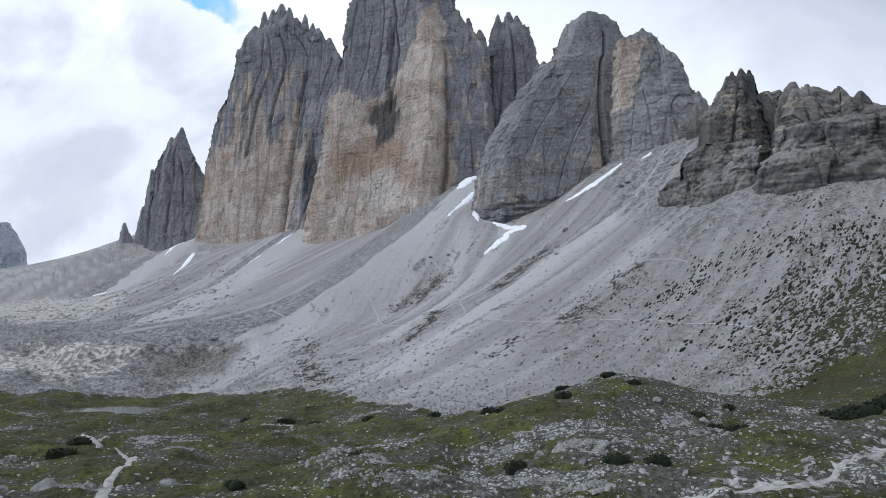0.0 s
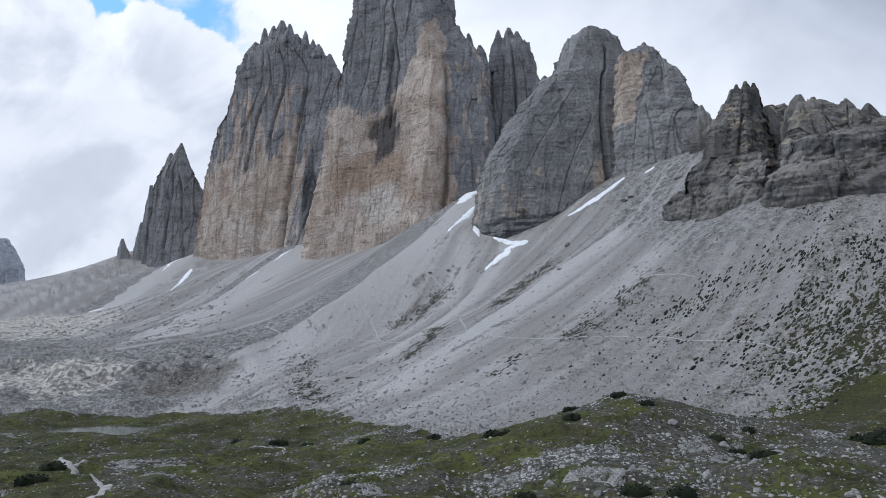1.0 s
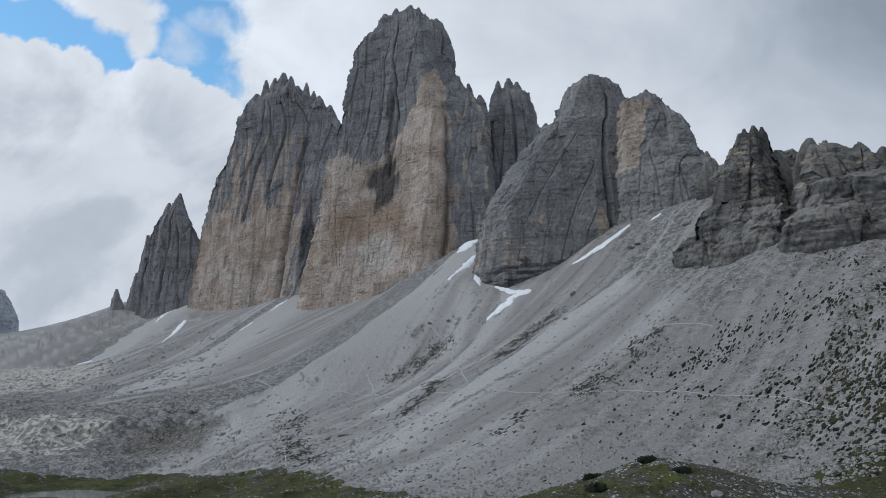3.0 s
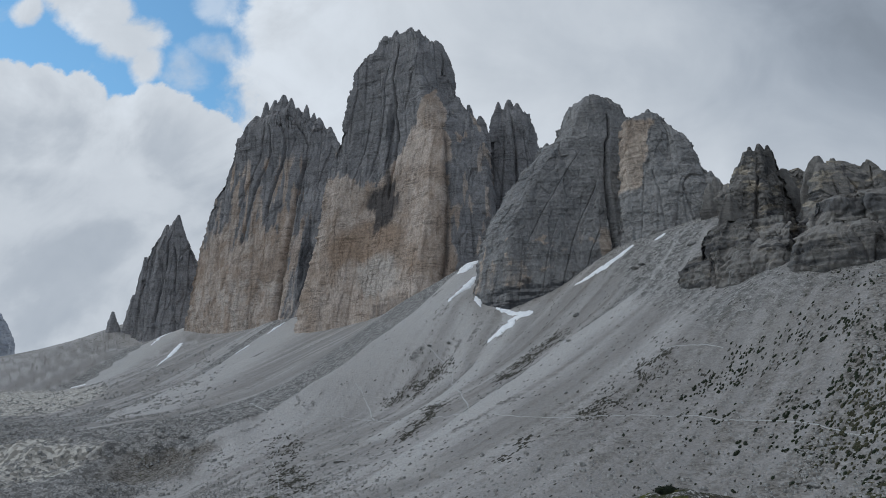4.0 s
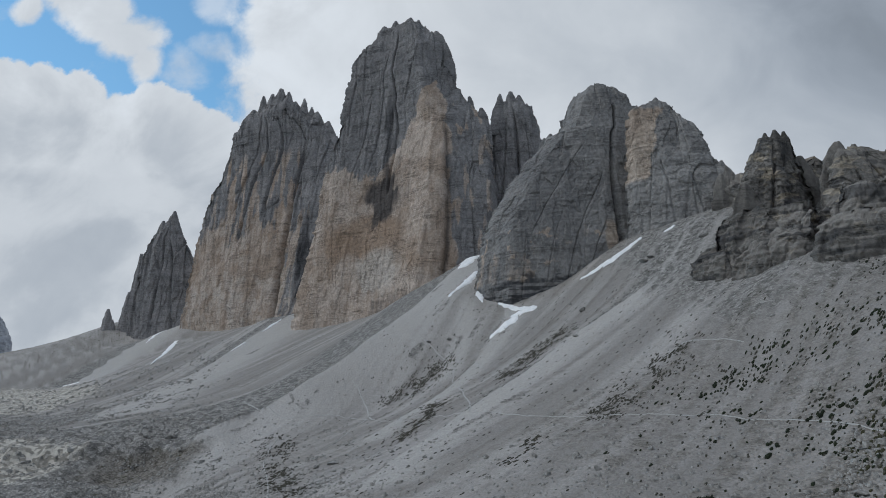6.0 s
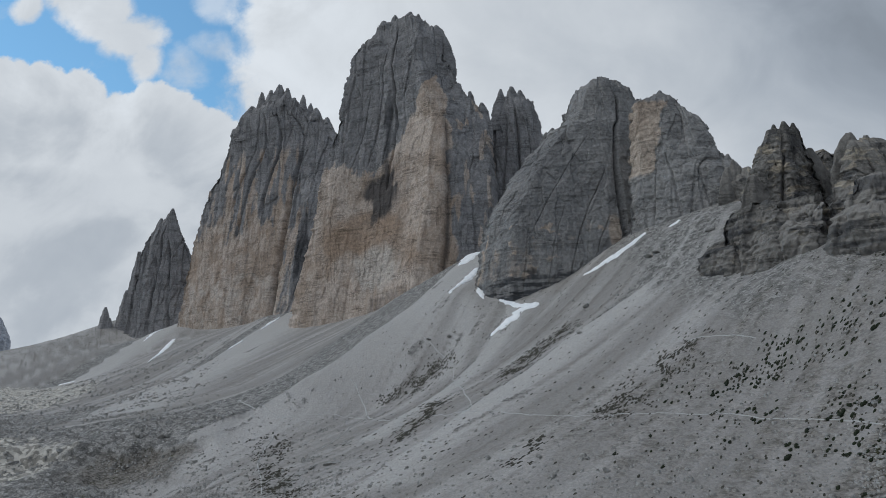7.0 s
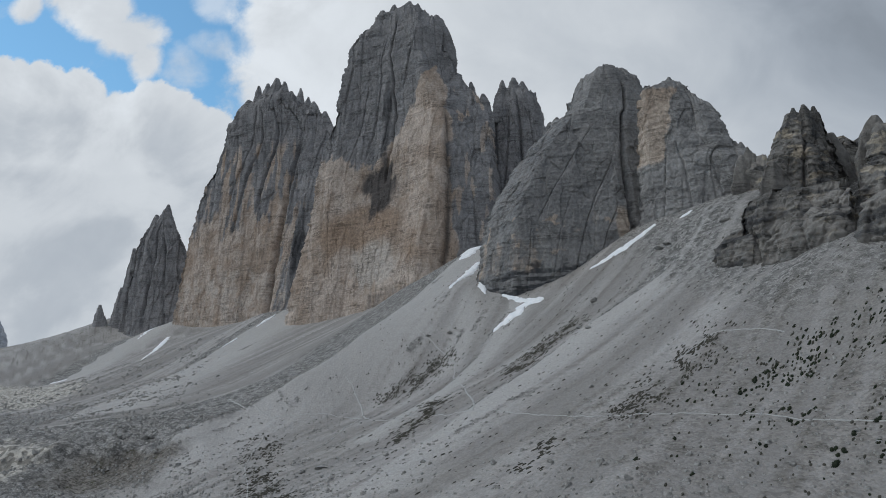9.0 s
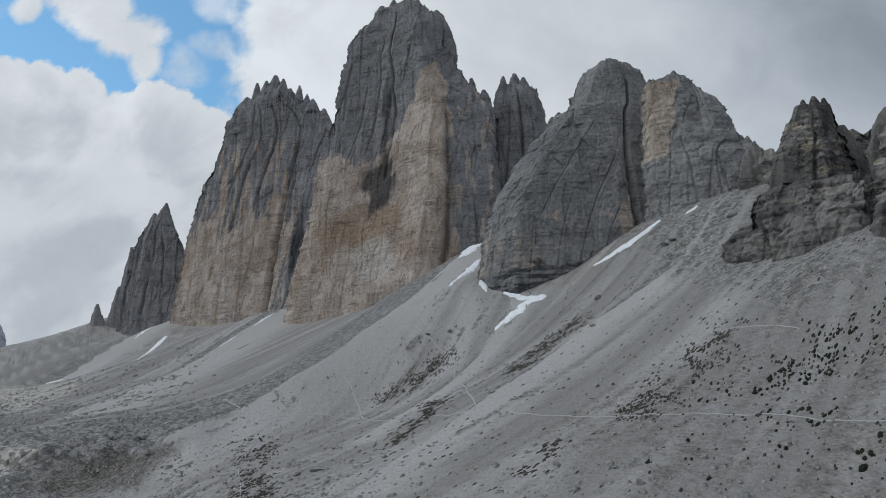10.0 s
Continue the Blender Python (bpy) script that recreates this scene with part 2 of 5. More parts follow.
def ground_material():
    m, r, b = material("alpine_ground", 1.0)
    p = place(r)
    grit = r.noise(p, 0.9, 6.0, 0.7)
    tone_s, dist_s = pebbles(r, p, 0.8)
    tone_b, dist_b = pebbles(r, p, 0.35)
    patch = r.noise(p, 0.05, 6.0, 0.6, 0.4)
    wide = r.noise(p, 0.012, 4.0, 0.5)
    fall, fall_wide = r.attr("fall"), r.attr("fall_wide")
    # scree
    scree = r.mix(r.smooth(fall_wide, 0.25, 0.75), (0.265, 0.252, 0.241, 1), (0.385, 0.369, 0.357, 1))
    scree = r.mix(r.math("MULTIPLY", r.smooth(fall, 0.45, 0.9), 0.75), scree, (0.195, 0.18, 0.167, 1))
    scree = r.mix(r.math("MULTIPLY", r.smooth(wide, 0.5, 0.7), 0.4), scree, (0.27, 0.255, 0.235, 1))
    scree = r.mix(r.math("MULTIPLY", r.attr("fresh"), 0.8), scree, r.mix(grit, (0.41, 0.395, 0.382, 1), (0.475, 0.46, 0.447, 1)))
    speck = r.math("MULTIPLY", r.smooth(grit, 0.35, 0.68, 0.88, 1.09), r.smooth(tone_s, 0.0, 1.0, 0.94, 1.06))
    scree = r.mix(1.0, scree, r.xyz(speck, speck, speck), "MULTIPLY")
    # coarse rubble
    rubble = r.mix(r.smooth(grit, 0.4, 0.68), (0.15, 0.145, 0.139, 1), (0.37, 0.358, 0.344, 1))
    block = r.smooth(tone_b, 0.1, 0.9, 0.62, 1.3)
    rubble = r.mix(1.0, rubble, r.xyz(block, block, block), "MULTIPLY")
    # pale stones: painted sunlight on two basin patches, bare gravel along the path
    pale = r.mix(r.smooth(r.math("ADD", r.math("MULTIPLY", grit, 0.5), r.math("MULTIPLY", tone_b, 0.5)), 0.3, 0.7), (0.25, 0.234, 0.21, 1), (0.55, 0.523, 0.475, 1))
    # meadow soil with small stones, and turf
    soil = r.mix(r.smooth(grit, 0.36, 0.66), (0.036, 0.034, 0.026, 1), (0.12, 0.113, 0.095, 1))
    chip = r.math("MULTIPLY", r.smooth(tone_s, 0.66, 0.7), r.smooth(r.math("ADD", dist_s, r.math("MULTIPLY", r.math("SUBTRACT", r.noise(p, 2.5, 3.0), 0.5), 0.7)), 0.36, 0.26))
    soil = r.mix(chip, soil, (0.42, 0.41, 0.39, 1))
    tone_c, dist_c = pebbles(r, r.scaled(p, (1.0, 1.3, 1.0)), 1.25)
    crag = r.mix(r.smooth(r.math("ADD", r.math("MULTIPLY", tone_c, 0.55), r.math("MULTIPLY", grit, 0.5)), 0.3, 0.75), (0.1, 0.097, 0.088, 1), (0.46, 0.452, 0.436, 1))
    crag = r.mix(r.math("MULTIPLY", r.smooth(r.math("ADD", dist_c, r.math("MULTIPLY", grit, 0.3)), 0.55, 0.75), 0.85), crag, (0.05, 0.048, 0.036, 1))
    soil = r.mix(r.smooth(r.math("ADD", r.attr("rocky"), r.math("MULTIPLY", r.math("SUBTRACT", r.noise(p, 0.25, 6.0, 0.7), 0.5), 1.6)), 0.4, 0.75), soil, crag)
    turf = r.mix(r.smooth(patch, 0.35, 0.65), (0.04, 0.045, 0.014, 1), (0.1, 0.108, 0.027, 1))
    turf = r.mix(r.smooth(r.noise(p, 0.11, 5.0, 0.6), 0.44, 0.66), turf, (0.072, 0.062, 0.032, 1))
    turf = r.mix(r.math("MULTIPLY", r.smooth(r.noise(p, 0.6, 6.0, 0.75), 0.44, 0.62), 0.85), turf, (0.022, 0.024, 0.012, 1))
    few = r.math("MULTIPLY", r.smooth(tone_s, 0.95, 0.97), r.smooth(dist_s, 0.26, 0.16))
    turf = r.mix(few, turf, (0.42, 0.41, 0.39, 1))
    turf = r.mix(r.math("MULTIPLY", r.attr("heath"), 0.75), turf, r.mix(r.smooth(grit, 0.35, 0.65), (0.018, 0.02, 0.009, 1), (0.062, 0.06, 0.03, 1)))
    rough_n = r.math("MULTIPLY", r.math("SUBTRACT", r.noise(p, 0.13, 8.0, 0.72), 0.5), 2.0)
    rough_f = r.math("MULTIPLY", r.math("SUBTRACT", r.noise(p, 0.7, 6.0, 0.72), 0.5), 1.3)
    c = r.mix(r.smooth(r.attr("moraine"), 0.2, 0.8), scree, rubble)
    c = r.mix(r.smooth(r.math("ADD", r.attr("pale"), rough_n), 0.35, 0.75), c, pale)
    brown = r.mix(r.smooth(r.math("ADD", r.math("MULTIPLY", grit, 0.5), r.math("ADD", r.math("MULTIPLY", tone_s, 0.3), r.math("MULTIPLY", tone_b, 0.15))), 0.25, 0.7), (0.075, 0.068, 0.06, 1), (0.255, 0.237, 0.216, 1))
    c = r.mix(r.smooth(r.math("ADD", r.attr("earth"), r.math("MULTIPLY", rough_n, 0.45)), 0.3, 1.0), c, brown)
    c = r.mix(r.smooth(r.math("ADD", r.attr("meadow"), r.math("MULTIPLY", rough_n, 0.6)), 0.4, 0.6), c, soil)
    c = r.mix(r.smooth(r.math("ADD", r.math("ADD", r.attr("grass"), rough_n), rough_f), 0.42, 0.6), c, turf)
    r.put(b.inputs["Base Color"], c)
    bump(r, b, r.math("ADD", grit, r.math("MULTIPLY", dist_s, -0.8)), 0.9, 0.42)
    return m


M_GROUND = ground_material()
# limestone made paler and bluer: distance haze painted into the colour
M_FAR = rock_material("hazed_limestone", (0.5, 0.52, 0.56, 1), (0.36, 0.38, 0.43, 1), (0.5, 0.5, 0.5, 1), (0.5, 0.5, 0.5, 1))


def plain(name, lo, hi, scale, rough=0.9, bump_d=0.1, detail=6.0):
    m, r, b = material(name, rough)
    p = place(r)
    n = r.noise(p, scale, detail, 0.65)
    tint = r.add("ShaderNodeObjectInfo").outputs["Random"]
    v = r.math("ADD", r.smooth(n, 0.3, 0.7), r.math("MULTIPLY", r.math("SUBTRACT", tint, 0.5), 0.4), clamp=True)
    r.put(b.inputs["Base Color"], r.mix(v, lo, hi))
    bump(r, b, n, 0.7, bump_d)
    return m


M_SNOW = plain("old_snow", (0.72, 0.74, 0.77, 1), (0.9, 0.9, 0.91, 1), 0.25, 0.6, 0.3)
M_TRACK = plain("trodden_gravel", (0.27, 0.258, 0.236, 1), (0.44, 0.424, 0.392, 1), 0.5, 1.0, 0.1)
M_TREAD = plain("trodden_scree", (0.36, 0.356, 0.347, 1), (0.45, 0.446, 0.437, 1), 0.6, 1.0, 0.1)
M_STONE = plain("pale_limestone", (0.15, 0.146, 0.139, 1), (0.36, 0.352, 0.338, 1), 0.8, 0.95, 0.15)
m, r, b = material("split_bedrock", 0.95)
p = place(r)
v = r.add("ShaderNodeTexVoronoi")
v.feature = "DISTANCE_TO_EDGE"
r.put(v.inputs["Vector"], r.mix(0.12, r.scaled(p, (7.0, 13.0, 8.0)), r.noise(p, 6.0, 3.0)))
v.inputs["Scale"].default_value = 1.0
n = r.noise(p, 9.0, 7.0, 0.7)
c = r.mix(r.smooth(n, 0.32, 0.68), (0.17, 0.166, 0.158, 1), (0.46, 0.452, 0.436, 1))
c = r.mix(r.math("MULTIPLY", r.smooth(v.outputs["Distance"], 0.10, 0.0), 0.85), c, (0.045, 0.043, 0.034, 1))
r.put(b.inputs["Base Color"], r.mix(r.smooth(r.noise(p, 3.0, 5.0, 0.65), 0.56, 0.66), c, (0.07, 0.072, 0.03, 1)))
bump(r, b, n, 0.8, 0.2)
M_OUTCROP = m
M_HEATH = plain("dwarf_heath", (0.02, 0.022, 0.012, 1), (0.06, 0.058, 0.032, 1), 1.5, 0.9, 0.05)
M_TUFT = plain("withered_tufts", (0.03, 0.03, 0.024, 1), (0.085, 0.08, 0.066, 1), 1.5, 0.9, 0.05)
M_PINE = plain("mountain_pine", (0.008, 0.012, 0.006, 1), (0.022, 0.03, 0.013, 1), 1.5, 0.8, 0.05)
m, r, b = material("shallow_pond", 0.08)
b.inputs["Base Color"].default_value = (0.16, 0.17, 0.15, 1)
b.inputs["Specular IOR Level"].default_value = 0.5
bump(r, b, r.noise(place(r), 0.8, 3.0), 0.1, 0.05)
M_WATER = m

# ---- noise and mesh helpers ----
RNG = np.random.default_rng(7)
PERM = RNG.permutation(512).astype(np.int64)
GRAD = RNG.normal(size=(512, 3)).astype(np.float32)
GRAD /= np.linalg.norm(GRAD, axis=1)[:, None]


def perlin(x, y, z):
    """Gradient noise, about -0.6 to 0.6."""
    x, y, z = (np.asarray(v, np.float32) for v in (x, y, z))
    xi, yi, zi = np.floor(x).astype(np.int64), np.floor(y).astype(np.int64), np.floor(z).astype(np.int64)
    fx, fy, fz = x - xi, y - yi, z - zi
    u, v, w = (f * f * f * (f * (f * 6 - 15) + 10) for f in (fx, fy, fz))
    out = np.zeros_like(x)
    for i in (0, 1):
        for j in (0, 1):
            ab = PERM[(PERM[(xi + i) & 511] + yi + j) & 511]
            wij = (u if i else 1 - u) * (v if j else 1 - v)
            for k in (0, 1):
                gr = GRAD[PERM[(ab + zi + k) & 511]]
                out += wij * (w if k else 1 - w) * (gr[..., 0] * (fx - i) + gr[..., 1] * (fy - j) + gr[..., 2] * (fz - k))
    return out


def fbm(x, y, z, octaves=4, gain=0.5):
    out, a, f = 0.0, 1.0, 1.0
    for k in range(octaves):
        out = out + a * perlin(x * f + 17.3 * k, y * f - 9.1 * k, z * f + 5.7 * k)
        a, f = a * gain, f * 2.03
    return out


def ridged(x, y, z, octaves=3, gain=0.5):
    out, a, f = 0.0, 1.0, 1.0
    for k in range(octaves):
        out = out + a * (0.25 - np.abs(perlin(x * f + 31.7 * k, y * f + 11.9 * k, z * f - 3.3 * k)))
        a, f = a * gain, f * 2.1
    return out


def cells(x, y, z):
    """Cell noise: distance to the nearest seed, gap to the next one, and a random number for each cell."""
    x, y, z = (np.asarray(v, np.float32) for v in (x, y, z))
    xi, yi, zi = np.floor(x).astype(np.int64), np.floor(y).astype(np.int64), np.floor(z).astype(np.int64)
    f1, f2, tag = np.full(x.shape, 9.0, np.float32), np.full(x.shape, 9.0, np.float32), np.zeros(x.shape, np.float32)
    for i in (-1, 0, 1):
        for j in (-1, 0, 1):
            ab = PERM[(PERM[(xi + i) & 511] + yi + j) & 511]
            for k in (-1, 0, 1):
                h = PERM[(ab + zi + k) & 511]
                jx, jy, jz = (h * 0.137) % 1.0, (h * 0.291) % 1.0, (h * 0.713) % 1.0
                d = np.sqrt((xi + i + jx - x) ** 2 + (yi + j + jy - y) ** 2 + (zi + k + jz - z) ** 2)
                near = d < f1
                f2 = np.where(near, f1, np.minimum(f2, d))
                tag = np.where(near, (h * 0.377) % 1.0, tag)
                f1 = np.where(near, d, f1)
    return f1, f2 - f1, tag


def step(v, lo, hi):
    s = np.clip((v - lo) / (hi - lo), 0, 1)
    return s * s * (3 - 2 * s)


def grid_faces(rows, cols, closed):
    j = np.arange(cols if closed else cols - 1)
    i = np.arange(rows - 1)[:, None]
    k = (j + 1) % cols
    return np.stack([i * cols + j, i * cols + k, (i + 1) * cols + k, (i + 1) * cols + j], -1).reshape(-1, 4)


def mesh_from(name, verts, quads, mat, attrs=None, tris=None, smooth=False):
    me = bpy.data.meshes.new(name)
    tris = np.zeros((0, 3), np.int64) if tris is None else np.asarray(tris, np.int64)
    loops = np.concatenate([np.asarray(quads, np.int64).ravel(), tris.ravel()]).astype(np.int32)
    starts = np.concatenate([np.arange(len(quads)) * 4, len(quads) * 4 + np.arange(len(tris)) * 3]).astype(np.int32)
    me.vertices.add(len(verts))
    me.vertices.foreach_set("co", np.ascontiguousarray(verts, np.float32).ravel())
    me.loops.add(len(loops))
    me.loops.foreach_set("vertex_index", loops)
    me.polygons.add(len(starts))
    me.polygons.foreach_set("loop_start", starts)
    me.update(calc_edges=True)
    if smooth:
        me.polygons.foreach_set("use_smooth", np.ones(len(starts), bool))
    for key, val in (attrs or {}).items():
        a = me.attributes.new(key, "FLOAT", "POINT")
        a.data.foreach_set("value", np.ascontiguousarray(val, np.float32).ravel())
    me.materials.append(mat)
    return me


# ---- the lie of the land ----
# control lines of the relief: (x, y, z)
CLIFF_FOOT = [(-1500, 2150, 200), (-1131, 1842, 227), (-880, 1805, 313), (-602, 1601, 284), (-326, 1274, 242), (-177, 1131, 214), (-62, 925, 213), (-3, 901, 241),
              (35, 897, 268), (51, 767, 190), (70, 699, 154), (123, 706, 188), (190, 685, 236), (225, 632, 234), (199, 528, 163), (233, 477, 170), (218, 448, 153), (244, 412, 143), (300, 385, 150), (400, 350, 170)]
SCREE = [(-747, 1398, 118), (-491, 1010, 70), (-212, 809, 86), (-32, 806, 177), (-78, 741, 133), (-125, 676, 88), (-172, 612, 43), (23, 768, 196), (-63, 646, 60), (18, 502, 65), (107, 473, 91), (160, 453, 114),
         (102, 399, 64), (164, 393, 80), (155, 335, 60), (57, 362, 48), (180, 284, 55), (216, 344, 98), (207, 370, 111), (9, 659, 93), (-120, 953, 175),
         (-315, 1083, 151), (-416, 1110, 116), (-798, 1703, 234), (-260, 635, 48), (-445, 800, 44), (182, 493, 137), (167, 600, 164), (126, 668, 175), (288, 530, 215), (320, 568, 253), (250, 512, 163), (222, 522, 158), (262, 492, 172)]
FOOT = [(-68, 495, 31), (-156, 548, 35), (-215, 568, 26), (-44, 369, 15), (-12, 320, 18), (-177, 492, 8), (-200, 430, 6), (132, 269, 34), (153, 258, 39), (-337, 528, 19),
        (-731, 1163, 69), (-273, 467, 13), (-500, 700, 40)]
MEADOW = [(36, 196, 36), (68, 233, 38), (14, 204, 33), (82, 213, 32), (7, 191, 30), (40, 137, 30), (85, 187, 30), (75, 122, 33), (-34, 201, 17), (-112, 205, 24),
          (-90, 188, 22), (-205, 394, 7), (-250, 250, 25), (-120, 310, 10), (-20, 270, 20), (70, 280, 27), (20, 258, 22), (112, 262, 26), (160, 200, 40), (0, 60, 24), (-90, 100, 26), (100, 60, 36), (0, -100, 22)]
RIM = [(-900, -200, 60), (700, -200, 140), (-1600, 900, 120), (700, 250, 220), (0, -900, 0), (-3500, 3000, 60), (3500, 3500, 200), (-3000, -3000, 40), (3000, -3000, 100), (300, 1500, 260), (-500, 2600, 240), (-1900, 2500, 190)]
KNOTS = np.array(CLIFF_FOOT + SCREE + FOOT + MEADOW + RIM, float)


def relief_weights():
    p = KNOTS[:, :2] / 100
    d = np.hypot(p[:, None, 0] - p[None, :, 0], p[:, None, 1] - p[None, :, 1])
    n = len(p)
    a = np.zeros((n + 3, n + 3))
    a[:n, :n] = d + np.eye(n) * -0.04
    a[:n, n], a[:n, n + 1:] = 1, p
    a[n, :n], a[n + 1:, :n] = 1, p.T
    return np.linalg.solve(a, np.concatenate([KNOTS[:, 2], [0, 0, 0]]))


WEIGHTS = relief_weights()


def relief(x, y):
    """The smooth lie of the land."""
    x, y = np.asarray(x, float) / 100, np.asarray(y, float) / 100
    z = WEIGHTS[-3] + WEIGHTS[-2] * x + WEIGHTS[-1] * y
    for (kx, ky, _), w in zip(KNOTS, WEIGHTS):
        z = z + w * np.sqrt((x - kx / 100) ** 2 + (y - ky / 100) ** 2 + 0.02)
    # the knoll before the scree
    return z + 6.5 * np.exp(-((x - 0.64) / 0.40) ** 2 - ((y - 2.28) / 0.26) ** 2)


# fall lines of the slopes, as two textures smeared down the slope
FX0, FX1, FY0, FY1, FS = -1400.0, 460.0, 230.0, 2000.0, 3.0


def fall_lines():
    gx, gy = np.meshgrid(np.arange(FX0, FX1, FS), np.arange(FY0, FY1, FS))
    e = 65.0
    dx, dy = relief(gx + e, gy) - relief(gx - e, gy), relief(gx, gy + e) - relief(gx, gy - e)
    n = np.hypot(dx, dy) + 1e-6
    dx, dy = dx / n, dy / n
    ny, nx = gx.shape
    out = []
    for cell, reach in ((1, 24), (5, 60)):
        tex = RNG.random((ny // cell + 2, nx // cell + 2))
        tex = np.kron(tex, np.ones((cell, cell)))[:ny, :nx]
        total = tex.copy()
        for sign in (1, -1):
            qx, qy = np.meshgrid(np.arange(nx, dtype=float), np.arange(ny, dtype=float))
            for _ in range(reach):
                ix, iy = np.clip(qx, 0, nx - 1).astype(int), np.clip(qy, 0, ny - 1).astype(int)
                qx, qy = qx + sign * dx[iy, ix] * 1.2, qy + sign * dy[iy, ix] * 1.2
                total += tex[np.clip(qy, 0, ny - 1).astype(int), np.clip(qx, 0, nx - 1).astype(int)]
        rank = (total - total.mean()) / total.std()
        out.append(0.5 + 0.22 * rank)
    return out


FALL, FALL_WIDE = fall_lines()


def sample(tex, x, y):
    u, v = (np.asarray(x) - FX0) / FS, (np.asarray(y) - FY0) / FS
    ny, nx = tex.shape
    u, v = np.clip(u, 0, nx - 1.001), np.clip(v, 0, ny - 1.001)
    i, j = u.astype(int), v.astype(int)
    a, b = u - i, v - j
    return (tex[j, i] * (1 - a) + tex[j, i + 1] * a) * (1 - b) + (tex[j + 1, i] * (1 - a) + tex[j + 1, i + 1] * a) * b


def line_near(x, y, pts):
    """Distance to a line of plan points, and how far along it (0 to 1)."""
    best, along = np.full(np.shape(x), 1e9), np.zeros(np.shape(x))
    n = len(pts) - 1
    for k in range(n):
        (ax, ay), (bx, by) = pts[k][:2], pts[k + 1][:2]
        t = np.clip(((x - ax) * (bx - ax) + (y - ay) * (by - ay)) / ((bx - ax) ** 2 + (by - ay) ** 2), 0, 1)
        d = np.hypot(x - ax - t * (bx - ax), y - ay - t * (by - ay))
        near = d < best
        best, along = np.where(near, d, best), np.where(near, (k + t) / n, along)
    return best, along


# edge of the meadow below the scree: y at x
EDGE_X = [-420, -280, -185, -110, -60, -35, 0, 40, 75, 100, 112, 135, 170, 260]
EDGE_Y = [445, 448, 470, 440, 390, 340, 272, 258, 256, 232, 244, 256, 262, 285]
# crests of the debris fans: steep on the left, long on the right
CRESTS = [([(30, 885), (-32, 806), (-78, 741), (-125, 676), (-172, 612), (-186, 565), (-196, 518)], 7.0), ([(215, 620), (174, 592), (96, 565), (25, 499), (-27, 444), (-47, 407)], 4.0),
          ([(-292, 1245), (-343, 1140), (-378, 1016), (-402, 890), (-398, 785)], 8.0), ([(62, 700), (0, 600), (-60, 520)], 5.0), ([(-680, 1620), (-720, 1450), (-740, 1300)], 7.0)]


def meadow(x, y):
    e = np.interp(x, EDGE_X, EDGE_Y)
    return step(e - y + 18 * fbm(x / 40, y / 40, 0 * x, 5, 0.65), -7, 7)


def crest_side(x, y, c):
    """Distance to a crest, share of its length, and 1 on its right-hand side."""
    d, t = line_near(x, y, c)
    cx = np.interp(y, [p[1] for p in c[::-1]], [p[0] for p in c[::-1]])
    return d, t, x > cx


STONY = [(2, 133, 34, 9, 1.0), (28, 128, 16, 9, 1.0), (-30, 168, 9, 9, 0.9), (17, 162, 13, 9, 0.7), (40, 166, 14, 12, 0.9), (66, 184, 16, 14, 1.0), (88, 206, 15, 16, 1.1), (80, 174, 9, 9, 0.8), (78, 118, 18, 9, 0.9),
         (-81, 147, 12, 8, 0.8), (-118, 172, 12, 10, 0.7), (-97, 228, 14, 10, 0.8), (-75, 190, 6, 6, 0.7), (2, 262, 18, 9, 1.1), (40, 238, 22, 10, 0.6), (-40, 300, 22, 12, 0.6), (58, 148, 26, 14, 0.75), (95, 168, 16, 12, 0.6)]


def stony_spots(x, y):
    """Where bedrock and stones break the turf most."""
    out = 0 * x
    for cx, cy, rx, ry, s in STONY:
        out = np.maximum(out, s * np.exp(-((x - cx) / rx) ** 2 - ((y - cy) / ry) ** 2))
    return out


def gravel_strip(x, y):
    """Bare gravel either side of the broad footpath."""
    d, _ = line_near(x, y, [(36, 108), (47, 114), (62, 115), (70, 118), (81, 128), (94, 139), (112, 152)])
    return 0.62 * step(2.2 + 8 * fbm(x / 4, y / 4, 0 * x + 61, 5, 0.7) - d, -2, 2.5)


def bank_line(x, y):
    """Top edge of the moraine bank."""
    return np.interp(x, [-460, -380, -310, -260, -210, -165, -140], [600, 590, 560, 575, 580, 565, 540]) + 14 * fbm(x / 30, y / 60, 0 * x + 30, 3)


def bank_face(x, y):
    d = y - bank_line(x, y)
    return step(d, -75, -40) * (1 - step(d, -8, 2)) * step(-x, 150, 190) * (1 - step(-x, 225, 275)) * (1 - meadow(x, y))


